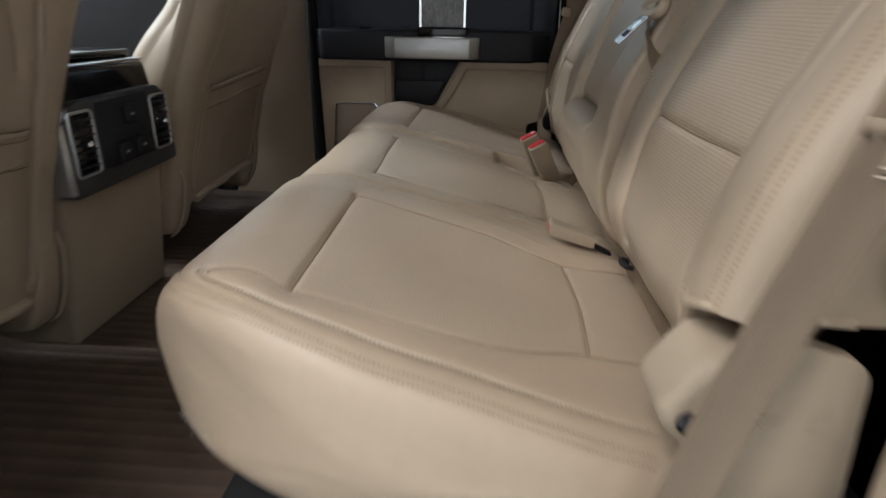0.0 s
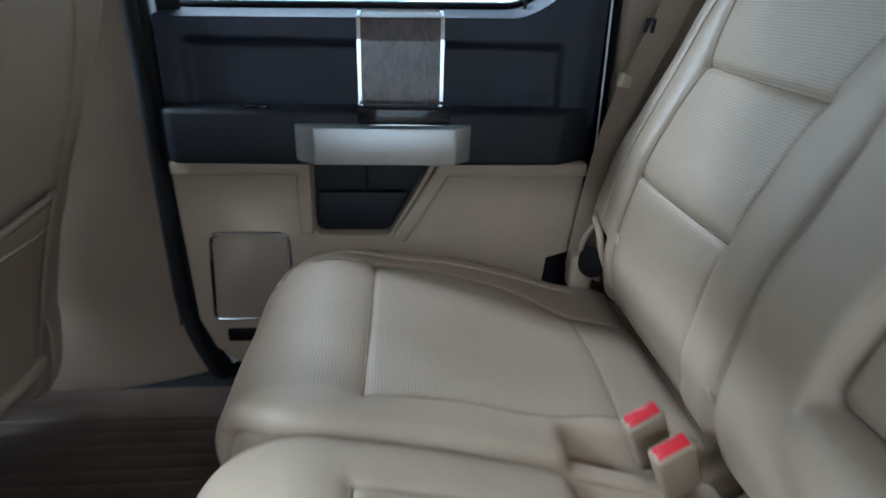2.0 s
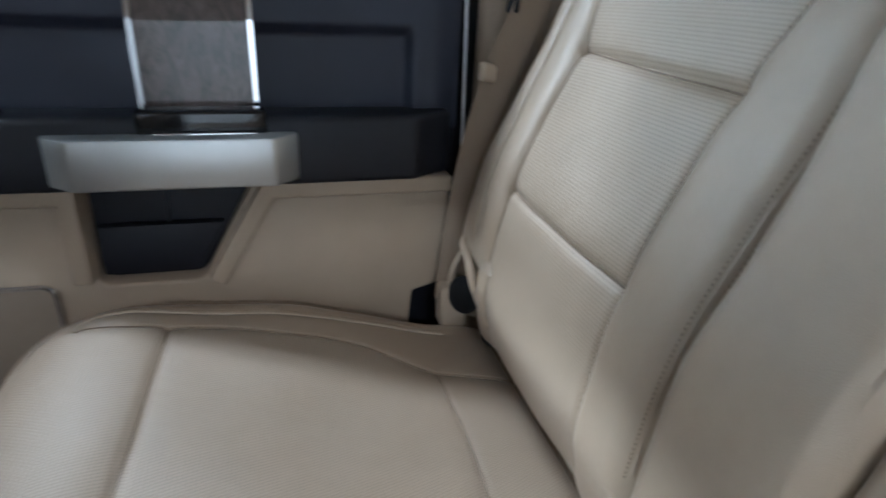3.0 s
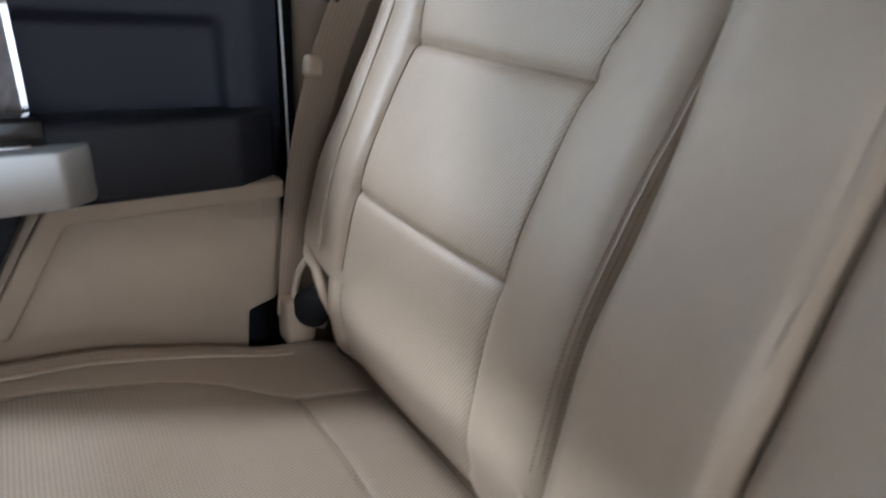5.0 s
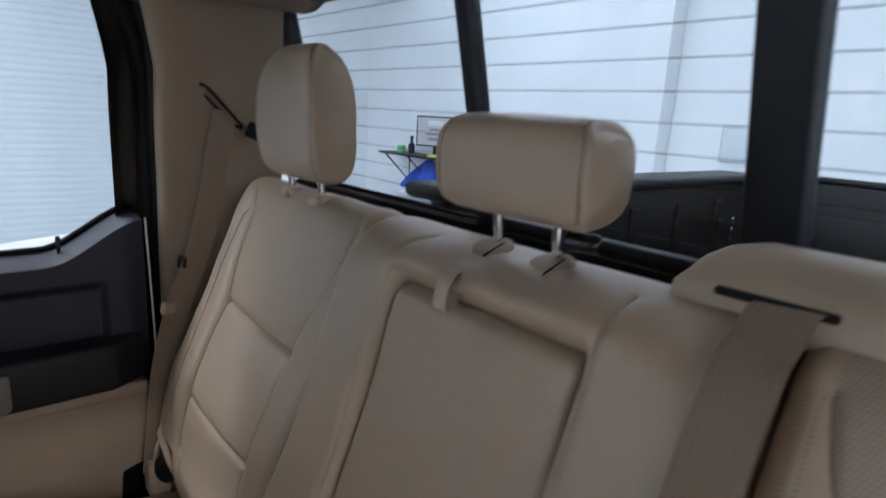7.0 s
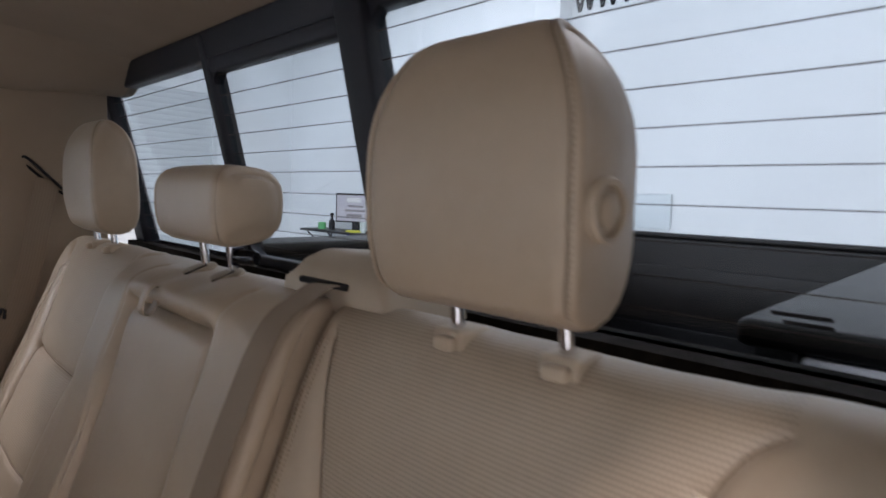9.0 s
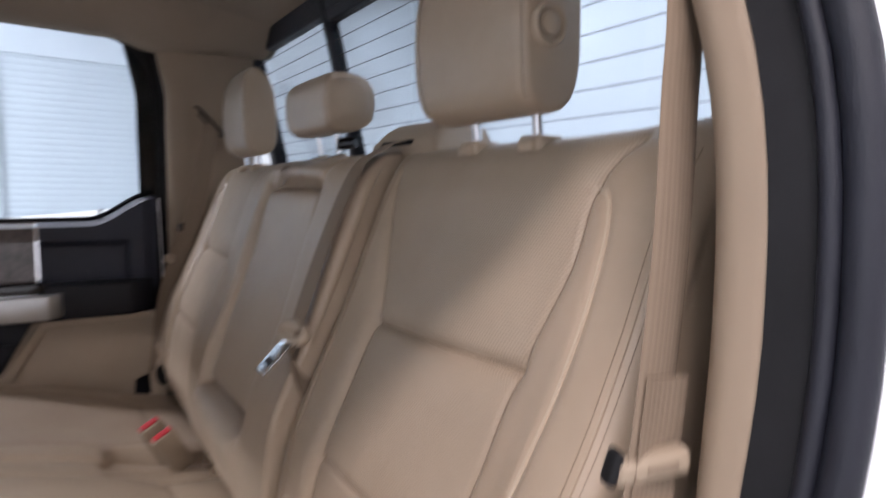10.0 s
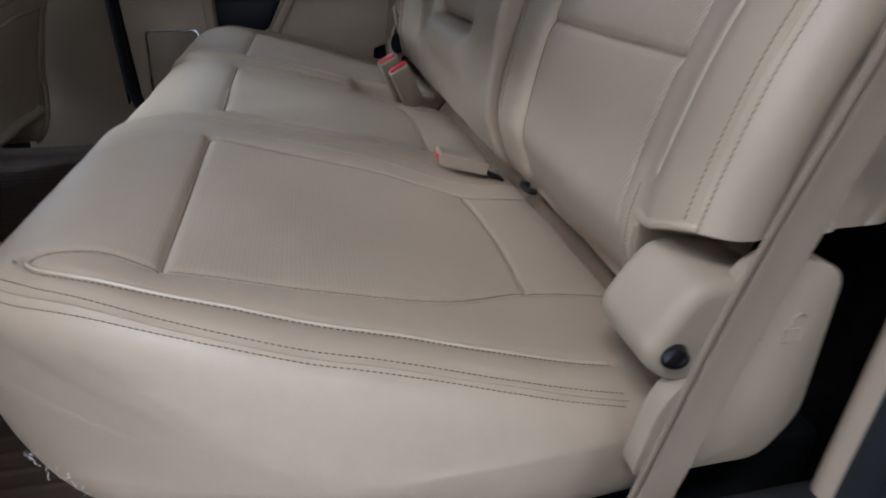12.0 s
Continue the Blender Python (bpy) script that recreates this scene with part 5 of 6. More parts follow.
def side_belt(far):
    f = flip if far else (lambda y: y)
    root = thing("seat_belt", (0.33, f(0.34), 0.42), "beige webbing lap and shoulder belt beside the pillar", "seat belt", "rear seat belts")
    s = -1 if far else 1
    if far:
        path = [(0.440, 0.377, 1.250), (0.432, 0.378, 1.21), (0.418, 0.379, 1.15), (0.398, 0.379, 1.045), (0.370, 0.377, 0.945), (0.338, 0.374, 0.865), (0.300, 0.374, 0.72), (0.272, 0.379, 0.50)]
        acr = [(0.9, 0.1, -0.45), (0.95, 0.1, -0.2)] + [(0.95, 0.20, 0)] * 6
    else:
        path = [(0.392, 0.388, 1.34), (0.374, 0.353, 1.20), (0.364, 0.345, 1.12), (0.356, 0.340, 1.03), (0.345, 0.337, 0.95), (0.337, 0.336, 0.895), (0.330, 0.336, 0.85), (0.317, 0.336, 0.79), (0.296, 0.335, 0.73),
                (0.276, 0.335, 0.665), (0.255, 0.334, 0.59), (0.234, 0.332, 0.50), (0.213, 0.330, 0.414)]
        acr = [(0.95, 0.12, 0)] * 8 + [(0.86, 0.27, 0)] * (len(path) - 8)
    path = [(x, f(y), z) for x, y, z in path]
    acr = [(x, y * s, z) for x, y, z in acr]
    part("webbing", ribbon(path, acr, 0.047, 0.0016, 8, 0.002), M_WEB, root)
    if not far:
        back = [(x + 0.004, y - 0.005, z) for x, y, z in path[4:]]
        part("webbing", ribbon(back, [(0.97, 0.05, 0.06)] * 3 + [(0.88, 0.22, 0.06)] * (len(back) - 3), 0.046, 0.0016, 8, -0.002), M_WEB, root)
    else:
        part("anchor_cap", turned([(-0.006, 0.016), (0, 0.018), (0.006, 0.015), (0.009, 0.006)], (0.392, f(0.362), 1.304), (-0.4, -1, 0), 20), M_TRIM, root, "beige upper anchor cap")
        ring = [(0.392, 0.380, 1.298), (0.404, 0.386, 1.292), (0.440, 0.384, 1.256), (0.472, 0.380, 1.222), (0.462, 0.374, 1.222), (0.428, 0.374, 1.252), (0.396, 0.374, 1.285)]
        part("guide_ring", tube([(x, f(y), z) for x, y, z in spline(ring, 5, True)], 0.0030, 8, True), M_RUBBER, root, "black belt guide ring")
        part("webbing", ribbon([(0.404, f(0.376), 1.290), (0.440, f(0.368), 1.262), (0.472, f(0.366), 1.238), (0.512, f(0.376), 1.216)], (0.25, 0.9, 0.35), 0.040, 0.0016), M_WEB, root)
        part("belt_exit", rbox(-0.016, 0.016, -0.008, 0.008, -0.016, 0.016, 0.004, 2, pose(0.492, f(0.398), 1.212, 0, 20, -25)), M_RUBBER, root, "black belt exit slot")
        part("belt_stop", rbox(-0.010, 0.010, -0.010, 0.010, -0.012, 0.012, 0.003, 2, pose(0.354, f(0.364), 0.945, 0, 10, 30)), M_RUBBER, root, "black belt stop")
    if far:
        g = pose(0.330, f(0.366), 0.852, 0, 12, 30)
        part("tongue_grip", rbox(-0.034, 0.034, -0.007, 0.007, -0.013, 0.013, 0.006, 3, g), M_PLASTIC, root, "beige tongue grip")
    else:
        g = pose(0.336, 0.332, 0.898, 6, -6, -20) @ Matrix.Scale(0.68, 4)
        gr = part("tongue_grip", rbox(-0.040, 0.036, -0.012, 0.010, -0.014, 0.012, 0.008, 3, g), M_COVER, root, "beige tongue grip")
        part("grip_end", rbox(-0.044, -0.034, -0.009, 0.009, -0.026, 0.008, 0.004, 3, g @ pose(0, 0, 0, 0, 18, 0)), M_RUBBER, root, "black rubber grip end")
        part("grip_marks", rbox(-0.012, 0.020, -0.0135, -0.0115, -0.004, 0.004, 0.0008, 1, g), M_WEB, gr)
        k = pose(0.314, 0.332, 0.770, 6, 4, -24) @ Matrix.Scale(0.64, 4)
        clip = part("belt_keeper", rbox(-0.031, 0.031, -0.007, 0.006, -0.017, 0.014, 0.004, 3, k), M_WEB, root, "folded beige belt keeper")
        part("keeper_flap", sheet(lambda u, v: tuple(k @ Vector((-0.032 + 0.064 * u, -0.006 - 0.014 * math.sin(v * 2.2), 0.012 + 0.022 * v))), 8, 10, 0.002, (0, 0.5, 0.5)), M_WEB, clip)
        for z in (-0.019, -0.010):
            part("stitching", rbox(-0.030, 0.030, -0.0085, -0.0065, z - 0.0015, z + 0.0015, 0.0007, 1, k), M_THREAD, clip)
        # loose threads at the cut end
        rng = random.Random(4)
        for i in range(14):
            o = Vector((0.213 + 0.95 * (i / 13 - 0.5) * 0.047, 0.330 - 0.30 * (i / 13 - 0.5) * 0.047, 0.414))
            pts = [o, o + Vector((rng.uniform(-0.004, 0.002), rng.uniform(-0.004, 0.004), -0.006)), o + Vector((rng.uniform(-0.008, 0.006), rng.uniform(-0.008, 0.006), -0.013))]
            part("loose_thread", tube(pts, 0.0006, 4), M_WELT, root)
    return root


side_belt(False)
side_belt(True)


def buckle(name, m, label, n_red=1):
    root = thing(name, m.translation, label, "belt buckle", "rear belt buckles")
    parts = []
    parts.append(part("body", slab(rounded([(-0.044, -0.010), (-0.050, 0.006), (-0.046, 0.011), (0.046, 0.011), (0.048, -0.011), (-0.040, -0.012)], 0.004), "y", -0.024, 0.024, 0.004, 3), M_COVER, root))
    parts.append(part("release_button", slab([(-0.0465, -0.007), (-0.0515, 0.005), (-0.044, 0.005), (-0.040, -0.007)], "y", -0.019, 0.019, 0.001), M_RED, root, "red release button"))
    for p in parts:
        p.data.transform(m)
    part("strap", rbox(0.044, 0.090, -0.012, 0.012, -0.003, 0.003, 0.001, 2, m @ pose(0, 0, 0, 0, 10, 0)), M_RUBBER, root, "black anchor strap")
    return root


buckle("belt_buckle", pose(0.230, 0.917, 0.503, -4, 16, -4) @ Matrix.Scale(0.84, 4), "beige belt buckle with red button lying on the cushion")


def upright_buckle(m):
    root = thing("belt_buckle", m.translation, "upright beige belt buckle with red button beside the cushion", "belt buckle", "rear belt buckles")
    part("body", rbox(-0.024, 0.024, -0.011, 0.011, -0.100, 0.012, 0.006, 3, m), M_COVER, root)
    part("release_button", rbox(-0.0195, 0.0195, -0.0075, 0.0075, 0.008, 0.0150, 0.002, 2, m), M_RED, root, "red release button")
    return root


upright_buckle(pose(0.190, 1.440, 0.556, 14, -28, 8))
upright_buckle(pose(0.209, 1.402, 0.544, 14, -28, 8))

# latch anchors in the seat crease
for y in (0.475, 0.80, 1.825):
    solo("child_seat_anchor", tube(spline([(0.304, y - 0.013, 0.498), (0.294, y - 0.013, 0.501), (0.290, y, 0.502), (0.294, y + 0.013, 0.501), (0.304, y + 0.013, 0.498)], 5), 0.0045, 8), M_RUBBER,
         "black wire child seat anchor in the seat crease", "seat anchor", "child seat anchors")

# hinge covers at the outer foot of the backrests


def hinge_cover(far):
    f = flip if far else (lambda y: y)
    root = thing("hinge_cover", (0.30, f(0.37), 0.41), "beige plastic hinge cover at the foot of the seat back", "hinge cover", "seat hinge covers")
    prof = [(0.300, 0.602), (0.266, 0.603), (0.249, 0.592), (0.229, 0.561), (0.226, 0.547), (0.234, 0.530), (0.256, 0.516), (0.310, 0.506), (0.335, 0.54), (0.33, 0.59)]
    if far:
        hook = [(0.322, 1.945, 0.60), (0.294, 1.950, 0.585), (0.276, 1.948, 0.555), (0.272, 1.940, 0.52), (0.284, 1.928, 0.497), (0.307, 1.915, 0.49)]
        part("side_shield", tube(spline(hook, 6), 0.0060, 8), M_PLASTIC, root, "curved beige belt guide")
        return root
    p = Pad(prof, 0.369, 0.450, 0.013, 0.013, 0.30, 0.005, 0.001)
    part("hinge_cap", p.mesh("hinge_cap", [M_COVER]), None, root)
    part("knob", turned([(-0.004, 0.0100), (0.005, 0.0100), (0.007, 0.008), (0.008, 0.003)], (0.247, 0.369, 0.547), (-0.35, -1, -0.15), 20), M_GLOSS, root, "black round release knob")
    skirt = rounded([(0.232, 0.424), (0.246, 0.505), (0.272, 0.530), (0.288, 0.612), (0.313, 0.625), (0.369, 0.607), (0.379, 0.468), (0.354, 0.424), (0.270, 0.424)], 0.018)
    part("side_shield", slab(skirt, "y", 0.366, 0.385, 0.006, 3), M_COVER, root, "beige side shield")
    for z in (0.553, 0.559):
        part("arrow_mark", tube([(0.296, 0.3654, z), (0.316, 0.3654, z)], 0.0009, 6), M_COVER, root)
    part("arrow_mark", tube([(0.300, 0.3654, 0.564), (0.291, 0.3654, 0.556), (0.300, 0.3654, 0.548)], 0.0009, 6), M_COVER, root)
    part("lock_mark", tube([(x, 0.3654, z) for x, z in ((0.334, 0.548), (0.334, 0.560), (0.349, 0.560), (0.349, 0.548))], 0.0009, 6, True), M_COVER, root)
    part("lock_mark", tube([(0.337, 0.3654, 0.563), (0.337, 0.3654, 0.570), (0.342, 0.3654, 0.574), (0.347, 0.3654, 0.570)], 0.0009, 6), M_COVER, root)
    return root


hinge_cover(False)
far_cap = hinge_cover(True)
part("foot_trim", rbox(0.254, 0.300, 1.930, 1.975, 0.455, 0.532, 0.010), M_PLASTIC, far_cap, "beige foot of the side trim")
part("belt_end_cap", turned([(0, 0.028), (0.008, 0.030), (0.014, 0.024), (0.016, 0.010)], (0.291, 1.918, 0.525), (-0.6, -0.5, 0.2), 20), M_RUBBER, far_cap, "dark round hinge end")


# ---- front seats and console ----
def front_seat(far):
    f = flip if far else (lambda y: y)
    root = thing("front_seat", (-0.80, f(0.665), 0.27), "beige leather front seat back with a map pocket", "car seat", "front seats")
    prof = [(-0.735, 0.345), (-0.706, 0.375), (-0.690, 0.44), (-0.662, 0.55), (-0.618, 0.68), (-0.568, 0.80), (-0.520, 0.92), (-0.490, 1.04), (-0.52, 1.10), (-0.57, 1.06), (-0.655, 0.88), (-0.765, 0.755), (-0.84, 0.62), (-0.86, 0.45), (-0.82, 0.355)]
    inner = 0.975 if far else 0.925
    a, b = sorted((f(0.415), f(inner)))
    p = Pad(prof, a, b, 0.040, 0.040, 0.82, 0.006, 0.015)
    sz = lambda z: p.s_at(z, 1, 0.76)
    g = lambda pts: spline([(sz(z), f(y)) for z, y in pts], 8)
    w_in = inner - 0.082
    # seams: down the inner bolster, beside it on the panel, and down the outer side
    bolster = g([(0.40, w_in - 0.006), (0.46, w_in), (0.58, w_in + 0.004), (0.70, w_in), (0.80, w_in - 0.012), (0.90, w_in - 0.035), (1.02, w_in - 0.06)])
    panel = g([(0.755, w_in - 0.040), (0.80, w_in - 0.052), (0.86, w_in - 0.078), (0.94, w_in - 0.095), (1.02, w_in - 0.105)])
    outer = g([(0.38, 0.500), (0.50, 0.486), (0.66, 0.472), (0.80, 0.480), (1.02, 0.520)])
    for line, d in ((bolster, 0.0045), (panel, 0.003), (outer, 0.0035)):
        p.groove(line, d, 0.004, 0.004, 0.016)
    # shallow hollow of the panel between the bolsters
    mid, half = f((w_in + 0.49) / 2), (w_in - 0.49) / 2
    p.push(-0.010 * np.clip(1 - ((p.Y - mid) / half) ** 4, 0, 1))
    p.settle(41 if far else 43, 0.0016)
    back = part("backrest", p.mesh("backrest", [M_LEATHER]), None, root)
    for line in (bolster, panel, outer):
        seam_shade(p, line, back, 0.0012)
    part("welt", tube(p.path(g([(0.40, w_in + 0.004), (0.46, w_in + 0.010), (0.58, w_in + 0.014), (0.70, w_in + 0.010), (0.80, w_in - 0.002), (0.90, w_in - 0.025), (1.02, w_in - 0.05)]), 0.008, 0.001), 0.0028, 6), M_LEATHER, back)
    y0, y1 = 0.495, w_in - 0.012

    def pocket(u, v):
        y = y0 + (y1 - y0) * u
        edge = min(u, 1 - u)
        z = 0.372 + 0.016 * (1 - u) + (0.292 + 0.014 * (1 - u)) * v
        sag = 0.0025 * math.sin(u * 7 + v * 5) + 0.002 * math.sin(u * 13 - v * 9)
        return tuple(p.at(sz(z), f(y), 0.002 + (0.012 + sag) * min(1, edge / 0.08) * (0.4 + 0.6 * v)))

    pk = part("map_pocket", sheet(pocket, 36, 36, 0.004, (-1, 0, 0)), M_LEATHER, root, "beige leather map pocket")
    rim = lambda v, lift: [tuple(Vector(pocket(u, v)) + Vector((lift, 0, 0))) for u in np.linspace(0.01, 0.99, 28)]
    part("pocket_welt", tube(rim(1.0, 0.002), 0.0045, 8), M_LEATHER, pk)
    part("pocket_welt", tube(rim(0.83, 0.0012), 0.0026, 8), M_LEATHER, pk)
    part("seam_shade", tube(rim(0.815, 0.0008), 0.0011, 6), M_THREAD_DARK, pk)
    part("seam_shade", tube(rim(0.965, 0.0030), 0.0009, 6), M_THREAD_DARK, pk)
    part("side_welt", tube([tuple(Vector(pocket(0.012, v)) + Vector((0.004, 0, 0))) for v in np.linspace(0, 1, 16)], 0.0034, 8), M_LEATHER, pk)
    part("lower_hem", tube([tuple(Vector(pocket(u, 0.0)) + Vector((0.002, 0, -0.006))) for u in np.linspace(0, 1, 20)], 0.011, 10), M_LEATHER, root, "soft rolled lower hem")
    cush = [(-0.80, 0.36), (-0.77, 0.43), (-0.80, 0.50), (-1.10, 0.55), (-1.30, 0.54), (-1.32, 0.42), (-1.1, 0.33)]
    q = Pad(cush, a + 0.01, b - 0.01, 0.04, 0.04, 0.10, 0.02)
    part("seat_cushion", q.mesh("seat_cushion", [M_LEATHER]), None, root)
    part("seat_rail", rbox(-1.25, -0.93, a + 0.06, b - 0.06, FLOOR - 0.012, 0.36, 0.01), M_RUBBER, root, "black seat base")
    # rounded covers at the two feet of the back
    for c0, c1 in (sorted((f(w_in + 0.006), f(inner - 0.004))), sorted((f(0.420), f(0.492)))):
        skirt = [(-0.760, 0.286), (-0.728, 0.300), (-0.706, 0.350), (-0.692, 0.420), (-0.690, 0.462), (-0.72, 0.478), (-0.85, 0.47), (-0.87, 0.36), (-0.83, 0.290)]
        k = Pad(skirt, c0, c1, 0.022, 0.022, 0.24, 0.008, 0.004)
        cover = part("foot_cover", k.mesh("foot_cover", [M_LEATHER]), None, root, "rounded beige cover at the foot of the back")
        hem_y = c0 + 0.010 if far else c1 - 0.010
        part("hem", tube(spline([(-0.690, hem_y, 0.468), (-0.684, hem_y, 0.43), (-0.697, hem_y, 0.36), (-0.720, hem_y, 0.305), (-0.745, hem_y, 0.284)], 6), 0.0036, 8), M_LEATHER, cover)
    return root


front_seat(False)
front_seat(True)

M_GREY = worn(material("dark_grey_plastic", (0.040, 0.040, 0.042), 0.42), (0.040, 0.040, 0.042), 9, 0.1, 700, 0.2, 0.06)
con = thing("centre_console", (-0.85, 1.13, FLOOR), "beige centre console with black rear air vents", "console")
c0, c1 = 0.955, 1.300
part("body", slab([(-0.690, 0.548), (-0.735, 0.20), (-1.40, 0.20), (-1.40, 0.60), (-0.70, 0.60)], "y", c0, c1, 0.012, 3), M_COVER, con)
part("top_box", slab([(-0.668, 0.600), (-0.690, 0.735), (-0.705, 0.748), (-1.35, 0.760), (-1.35, 0.58), (-0.68, 0.58)], "y", c0 + 0.012, c1 - 0.012, 0.008, 3), M_GLOSS, con, "glossy black lid housing")
part("lid_rim", tube([(-0.692, c0 + 0.018, 0.744), (-0.692, c1 - 0.018, 0.744)], 0.0028, 8), M_CHROME, con, "thin chrome rim")
part("lid", rbox(-1.33, -0.72, c0 + 0.01, c1 - 0.01, 0.748, 0.764, 0.006), M_GLOSS, con, "glossy black tray lid")
fascia = rounded([(c0 - 0.012, 0.515), (c0 - 0.008, 0.655), (c0 + 0.030, 0.686), (c1 - 0.030, 0.690), (c1 + 0.008, 0.655), (c1 + 0.012, 0.518)], 0.014)
part("fascia_side", rbox(-0.705, -0.657, c0 - 0.018, c0 - 0.002, 0.524, 0.655, 0.005), M_SILVER, con, "satin silver side trim")
part("vent_fascia", slab(fascia, "x", -0.690, -0.660, 0.006, 3), M_GREY, con, "grey vent surround")
inner = rounded([(c0 + 0.085, 0.552), (c0 + 0.090, 0.680), (c1 - 0.085, 0.682), (c1 - 0.080, 0.552)], 0.008)
part("socket_panel", slab(inner, "x", -0.662, -0.656, 0.002), M_BLACK, con, "black socket panel")
for a in (c0 + 0.005, c1 - 0.075):
    v = part("air_vent", rbox(-0.664, -0.655, a, a + 0.066, 0.556, 0.668, 0.005), M_GLOSS, con, "black air vent")
    for z in np.linspace(0.570, 0.655, 7):
        part("vane", rbox(-0.656, -0.651, a + 0.006, a + 0.060, z - 0.002, z + 0.002, 0.0008, 1), M_BLACK, v)
    part("vent_knob", rbox(-0.652, -0.640, a + 0.026, a + 0.040, 0.606, 0.618, 0.003), M_CHROME, v, "small chrome slider")
    part("vent_bezel", tube([(-0.656, a + y, z) for y, z in rounded([(0, 0.554), (0, 0.670), (0.066, 0.670), (0.066, 0.554)], 0.01)], 0.003, 6, True), M_SILVER, v)
for y, z, w in ((1.145, 0.645, 0.040), (1.108, 0.575, 0.046), (1.172, 0.577, 0.046)):
    s = part("socket_cover", rbox(-0.658, -0.649, y - w / 2, y + w / 2, z - 0.020, z + 0.020, 0.005), M_BLACK, con, "black socket cover")
    part("mark", rbox(-0.6492, -0.6486, y - 0.006, y + 0.006, z - 0.003, z + 0.002, 0), M_SILVER, s)

# ---- truck bed behind the cab ----
bed = thing("truck_bed", (1.7, YC, 0.40), "empty black-lined pickup bed", "truck bed", kind="structure")
BX0, BX1, BH = 0.86, 2.55, 1.105
part("bed_floor", rbox(BX0, BX1, 0.52, flip(0.52), 0.42, 0.46, 0.004), M_BED, bed)
part("front_wall", rbox(BX0 - 0.03, BX0, 0.52, flip(0.52), 0.42, BH - 0.10, 0.006), M_BED, bed)
for near in (True, False):
    f = (lambda y: y) if near else flip
    a, b = sorted((f(0.53), f(0.58)))
    w = part("side_wall", rbox(BX0, BX1 - 0.012, a, b, 0.45, BH - 0.03, 0.008), M_BED, bed)
    a, b = sorted((f(0.42), f(0.60)))
    part("rail_cap", rbox(BX0, BX1 + 0.02, a, b, BH - 0.035, BH, 0.012), M_BED, bed, "black plastic rail cap")
    a, b = sorted((f(0.36), f(0.53)))
    part("outer_side", rbox(BX0, BX1 + 0.04, a, b, 0.25, BH - 0.035, 0.01), M_WHITE_PAINT, bed, "white painted bed side")
    for x in np.arange(1.05, 2.5, 0.29):
        a, b = sorted((f(0.578), f(0.592)))
        part("wall_rib", rbox(x, x + 0.05, a, b, 0.50, BH - 0.09, 0.006), M_BED, w)
    for x in (1.30, 2.20):
        a, b = sorted((f(0.588), f(0.612)))
        part("tie_down", rbox(x, x + 0.07, a, b, 0.90, 0.945, 0.008), M_GLOSS, w, "black tie-down cleat")
    for z in (0.80, 0.84, 0.88, 0.92):
        a, b = sorted((f(0.585), f(0.596)))
        part("bolt", rbox(2.35, 2.37, a, b, z, z + 0.02, 0.003), M_STEEL, w, "bright bolt head")
gate = part("tailgate", rbox(BX1 + 0.004, BX1 + 0.06, 0.534, flip(0.534), 0.45, BH - 0.010, 0.008), M_BED, bed, "black inner tailgate")
part("gate_cap", rbox(BX1 - 0.004, BX1 + 0.075, 0.585, flip(0.585), BH - 0.010, BH + 0.012, 0.008), M_BED, bed, "black tailgate cap")
for z0, z1 in ((0.55, 0.72), (0.78, 0.98)):
    part("gate_panel", rbox(BX1 - 0.010, BX1 + 0.004, 0.70, flip(0.70), z0, z1, 0.006), M_BED, gate)
for near in (True, False):
    y = 0.592 if near else flip(0.592)
    part("gate_strap", tube([(BX1 - 0.004, y, 1.07), (BX1 - 0.012, y, 0.98), (BX1 - 0.004, y, 0.86)], 0.008, 6), M_STEEL, gate, "steel tailgate strap")

# ---- what the garage holds ----
roller = thing("roller_door", (1.7, YW + 0.1, GROUND), "closed white slatted steel roller door", "garage door", kind="structure")
z = GROUND
first = None
while z < 2.62:
    me = first.data if first else None
    if me is None:
        first = part("slat", rbox(-0.44, 3.9, YW + 0.03, YW + 0.06, GROUND, GROUND + 0.0772, 0.003, 2), M_SLAT, roller)
    else:
        s = part("slat", me, M_SLAT, roller)
        s.location.z = z - GROUND
    z += 0.078
part("door_backing", rbox(-0.44, 3.9, YW + 0.06, YW + 0.09, GROUND, 2.62, 0), M_SLAT, roller)
for x in (-0.49, 3.9):
    part("guide_rail", rbox(x, x + 0.05, YW - 0.03, YW, GROUND, 2.66, 0.004), M_SLAT, roller)

desk = thing("wall_desk", (4.95, 6.2, 0.45), "black wall-mounted desk shelf on wire brackets", "desk")
DY0, DY1, DZ = 5.95, 7.75, 0.735
part("desk_top", rbox(4.72, XW - 0.002, DY0, DY1, DZ - 0.03, DZ, 0.004), M_BLACK, desk)
for y in np.linspace(DY0 + 0.12, DY1 - 0.12, 4):
    part("bracket", tube([(4.76, y, DZ - 0.03), (XW - 0.01, y, DZ - 0.42), (XW - 0.01, y, DZ - 0.03)], 0.012, 6), M_BLACK, desk)
mon = thing("monitor", (4.98, 6.75, DZ), "black desktop monitor showing a pale document", "monitor")
mm = pose(4.98, 6.78, DZ, 0, 0, 22)
part("bezel", rbox(-0.02, 0.03, -0.30, 0.30, 0.12, 0.52, 0.006, 2, mm), M_BLACK, mon)
M_SCREEN = material("monitor_picture", (0.45, 0.42, 0.45), 0.3)
part("screen", rbox(-0.024, -0.020, -0.28, 0.28, 0.14, 0.50, 0, 1, mm), M_SCREEN, mon, "pale lit screen")
M_PAPER = worn(material("screen_block", (0.62, 0.60, 0.58), 0.3), (0.62, 0.60, 0.58), 6, 0.1)
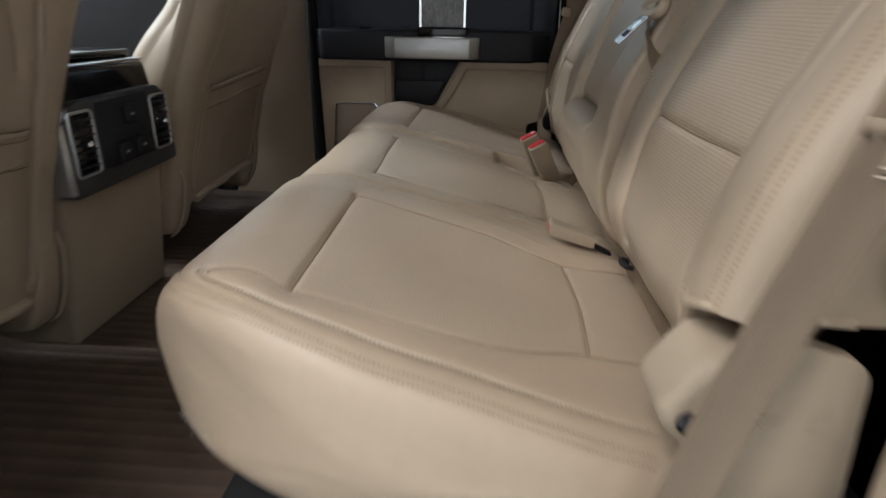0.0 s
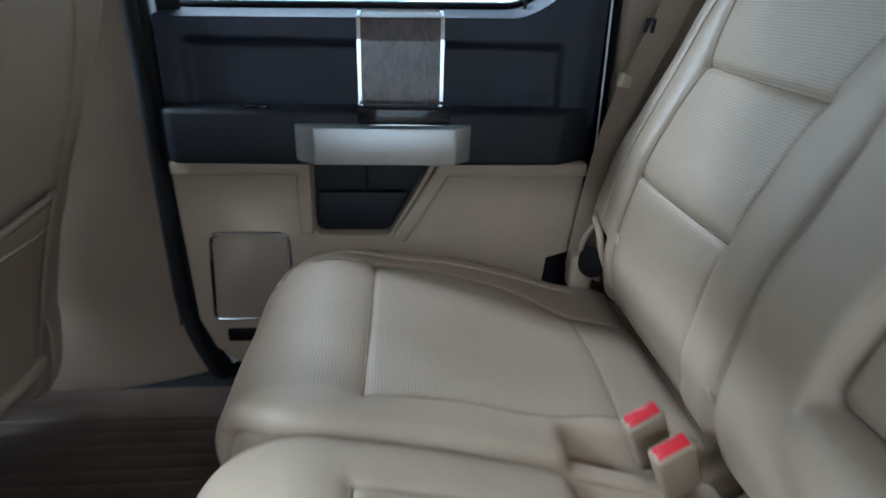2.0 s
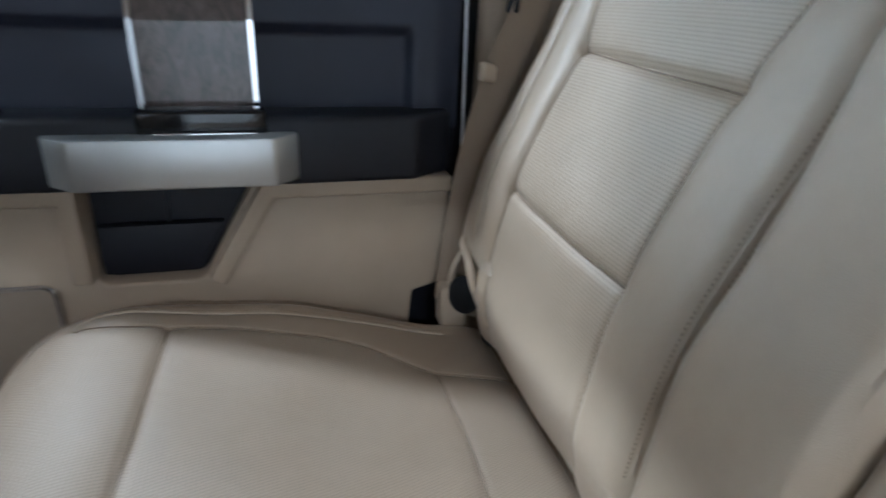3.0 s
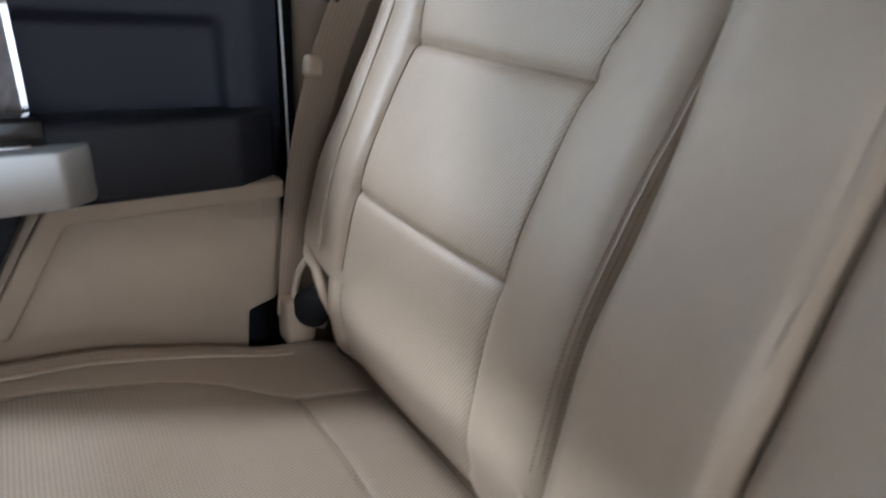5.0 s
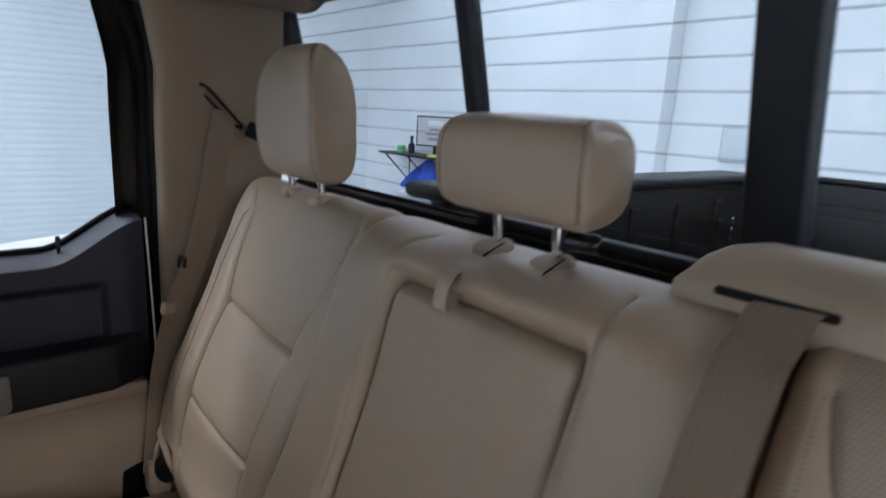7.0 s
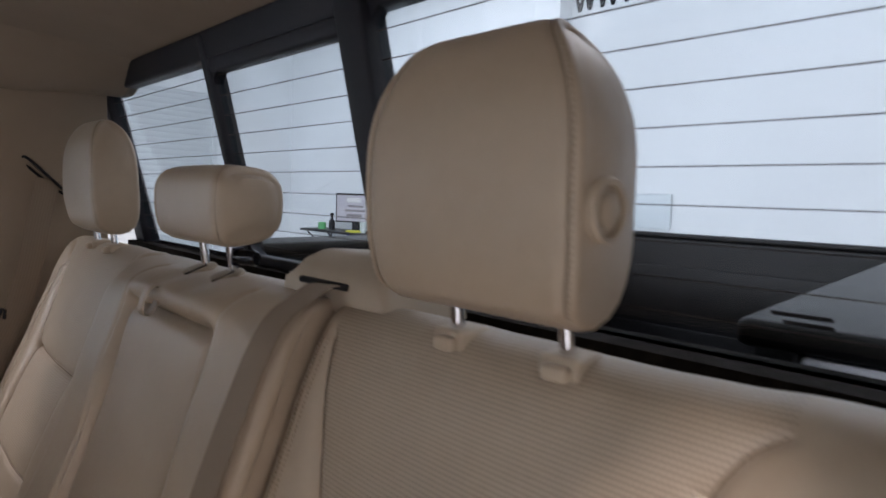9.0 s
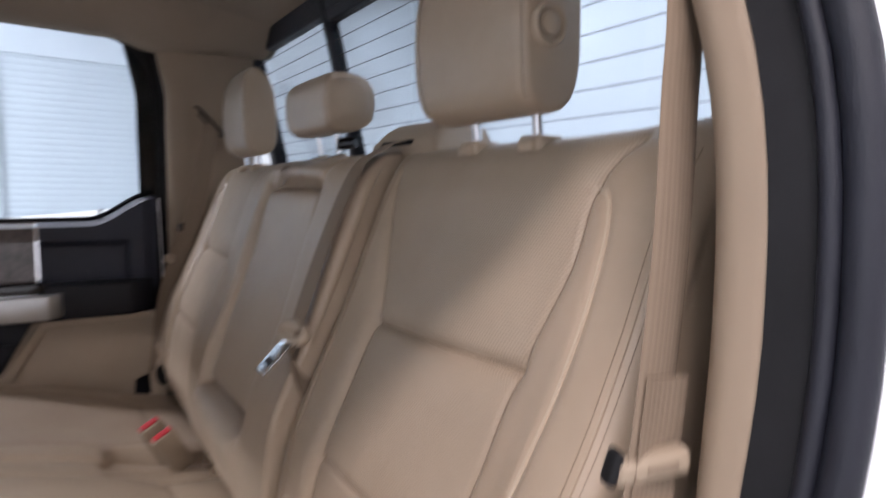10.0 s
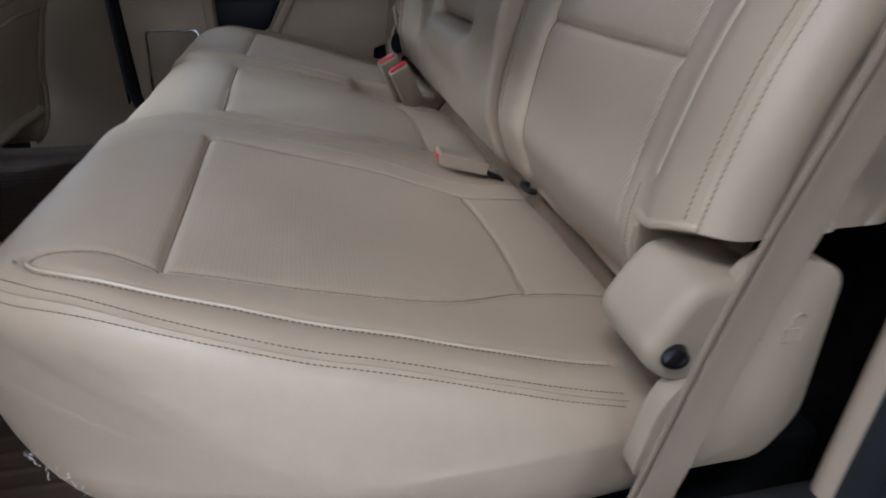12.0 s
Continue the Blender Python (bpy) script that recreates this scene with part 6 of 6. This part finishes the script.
M_INK = material("screen_bars", (0.22, 0.19, 0.20), 0.3)
for k, (y0, y1, z0, z1) in enumerate(((-0.10, 0.12, 0.40, 0.46), (-0.14, 0.10, 0.33, 0.36), (-0.16, 0.15, 0.27, 0.30), (-0.12, 0.12, 0.20, 0.24))):
    part("screen_bar", rbox(-0.027, -0.0245, y0, y1, z0, z1, 0, 1, mm), M_INK if k else M_PAPER, mon)
part("stand", rbox(0.0, 0.05, -0.05, 0.05, 0.0, 0.16, 0.005, 2, mm), M_BLACK, mon)
part("foot", rbox(-0.10, 0.10, -0.13, 0.13, 0.0, 0.014, 0.005, 2, mm), M_BLACK, mon)
M_GREEN = material("green_plastic", (0.10, 0.42, 0.16), 0.35)
M_YELLOW = material("yellow_paper", (0.75, 0.72, 0.10), 0.6)
M_BLUE = worn(material("blue_cloth", (0.02, 0.09, 0.50), 0.8), (0.02, 0.09, 0.50), 8, 0.3)
M_PALE = material("pale_plastic", (0.55, 0.60, 0.58), 0.4)
solo("phone", slab([(4.80, DZ), (4.80, DZ + 0.03), (5.0, DZ + 0.11), (5.0, DZ)], "y", 6.10, 6.33, 0.006), M_BLACK, "black office telephone on the desk", "telephone")
solo("cup", turned([(0, 0.040), (0.14, 0.052), (0.145, 0.048)], (4.88, 6.46, DZ), (0, 0, 1), 20), M_PALE, "pale green tumbler on the desk", "cup")
solo("note_pad", rbox(4.78, 4.95, 6.52, 6.72, DZ, DZ + 0.025, 0.003), M_YELLOW, "yellow note pad on the desk", "note pad")
solo("spray_bottle", turned([(0, 0.045), (0.12, 0.045), (0.15, 0.018), (0.20, 0.018), (0.205, 0.03), (0.235, 0.025)], (4.95, 7.28, DZ), (0, 0, 1), 16), M_BLACK, "small dark bottle on the desk", "bottle")
solo("tape_tub", turned([(0, 0.055), (0.09, 0.058), (0.10, 0.05)], (4.88, 7.42, DZ), (0, 0, 1), 18), M_GREEN, "green plastic tub on the desk", "tub")
solo("blue_jacket", sheet(lambda u, v: (5.02 + 0.06 * math.sin(u * 9 + v * 3), 6.92 + (0.10 + 0.55 * v) * u, DZ - 0.10 - 0.42 * v + 0.12 * (u - 0.4) ** 2), 24, 20, 0.05, (1, 0, 0)), M_BLUE, "bunched blue cloth hanging below the desk", "cloth")
solo("carton", rbox(4.85, 5.15, 6.55, 7.15, DZ - 0.66, DZ - 0.52, 0.006), M_PALE, "pale storage box on a low shelf", "box")
solo("low_shelf", rbox(4.80, XW - 0.002, 6.40, 7.30, DZ - 0.70, DZ - 0.66, 0.004), M_SLAT, "white low wall shelf", "shelf")
panel = thing("wall_panel", (XW - 0.02, 2.85, 0.92), "flat grey service panel on the garage wall", "service panel")
M_PANEL = worn(material("pale_grey_paint", (0.60, 0.65, 0.67), 0.5), (0.60, 0.65, 0.67), 3, 0.04)
part("cover", rbox(XW - 0.03, XW - 0.002, 2.50, 3.12, 1.02, 1.33, 0.006), M_PANEL, panel)
part("frame", tube([(XW - 0.03, y, z) for y, z in ((2.50, 1.02), (2.50, 1.33), (3.12, 1.33), (3.12, 1.02))], 0.005, 6, True), M_SLAT, panel)

sign = thing("wall_sign", (XW - 0.01, 3.3, 3.1), "row of dark letter shapes on the garage wall", "wall sign")
for y in (3.59, 3.345, 3.10):
    for k in range(4):
        a, b = y - 0.055 * k, y - 0.055 * (k + 1)
        lo, hi = (3.30, 3.085) if k % 2 == 0 else (3.085, 3.30)
        part("letter_stroke", slab([(a + 0.016, lo), (a - 0.016, lo), (b - 0.016, hi), (b + 0.016, hi)], "x", XW - 0.012 - 0.003 * k, XW - 0.002, 0), M_RUBBER, sign)
for y, z, w in ((0.487, 1.150, 0.022), (0.482, 1.143, 0.018)):
    part("print_mark", leaned(rbox(-0.0040, -0.0030, y - w, y + w, z - 0.0018, z + 0.0018, 0)), M_RUBBER, rear_window)
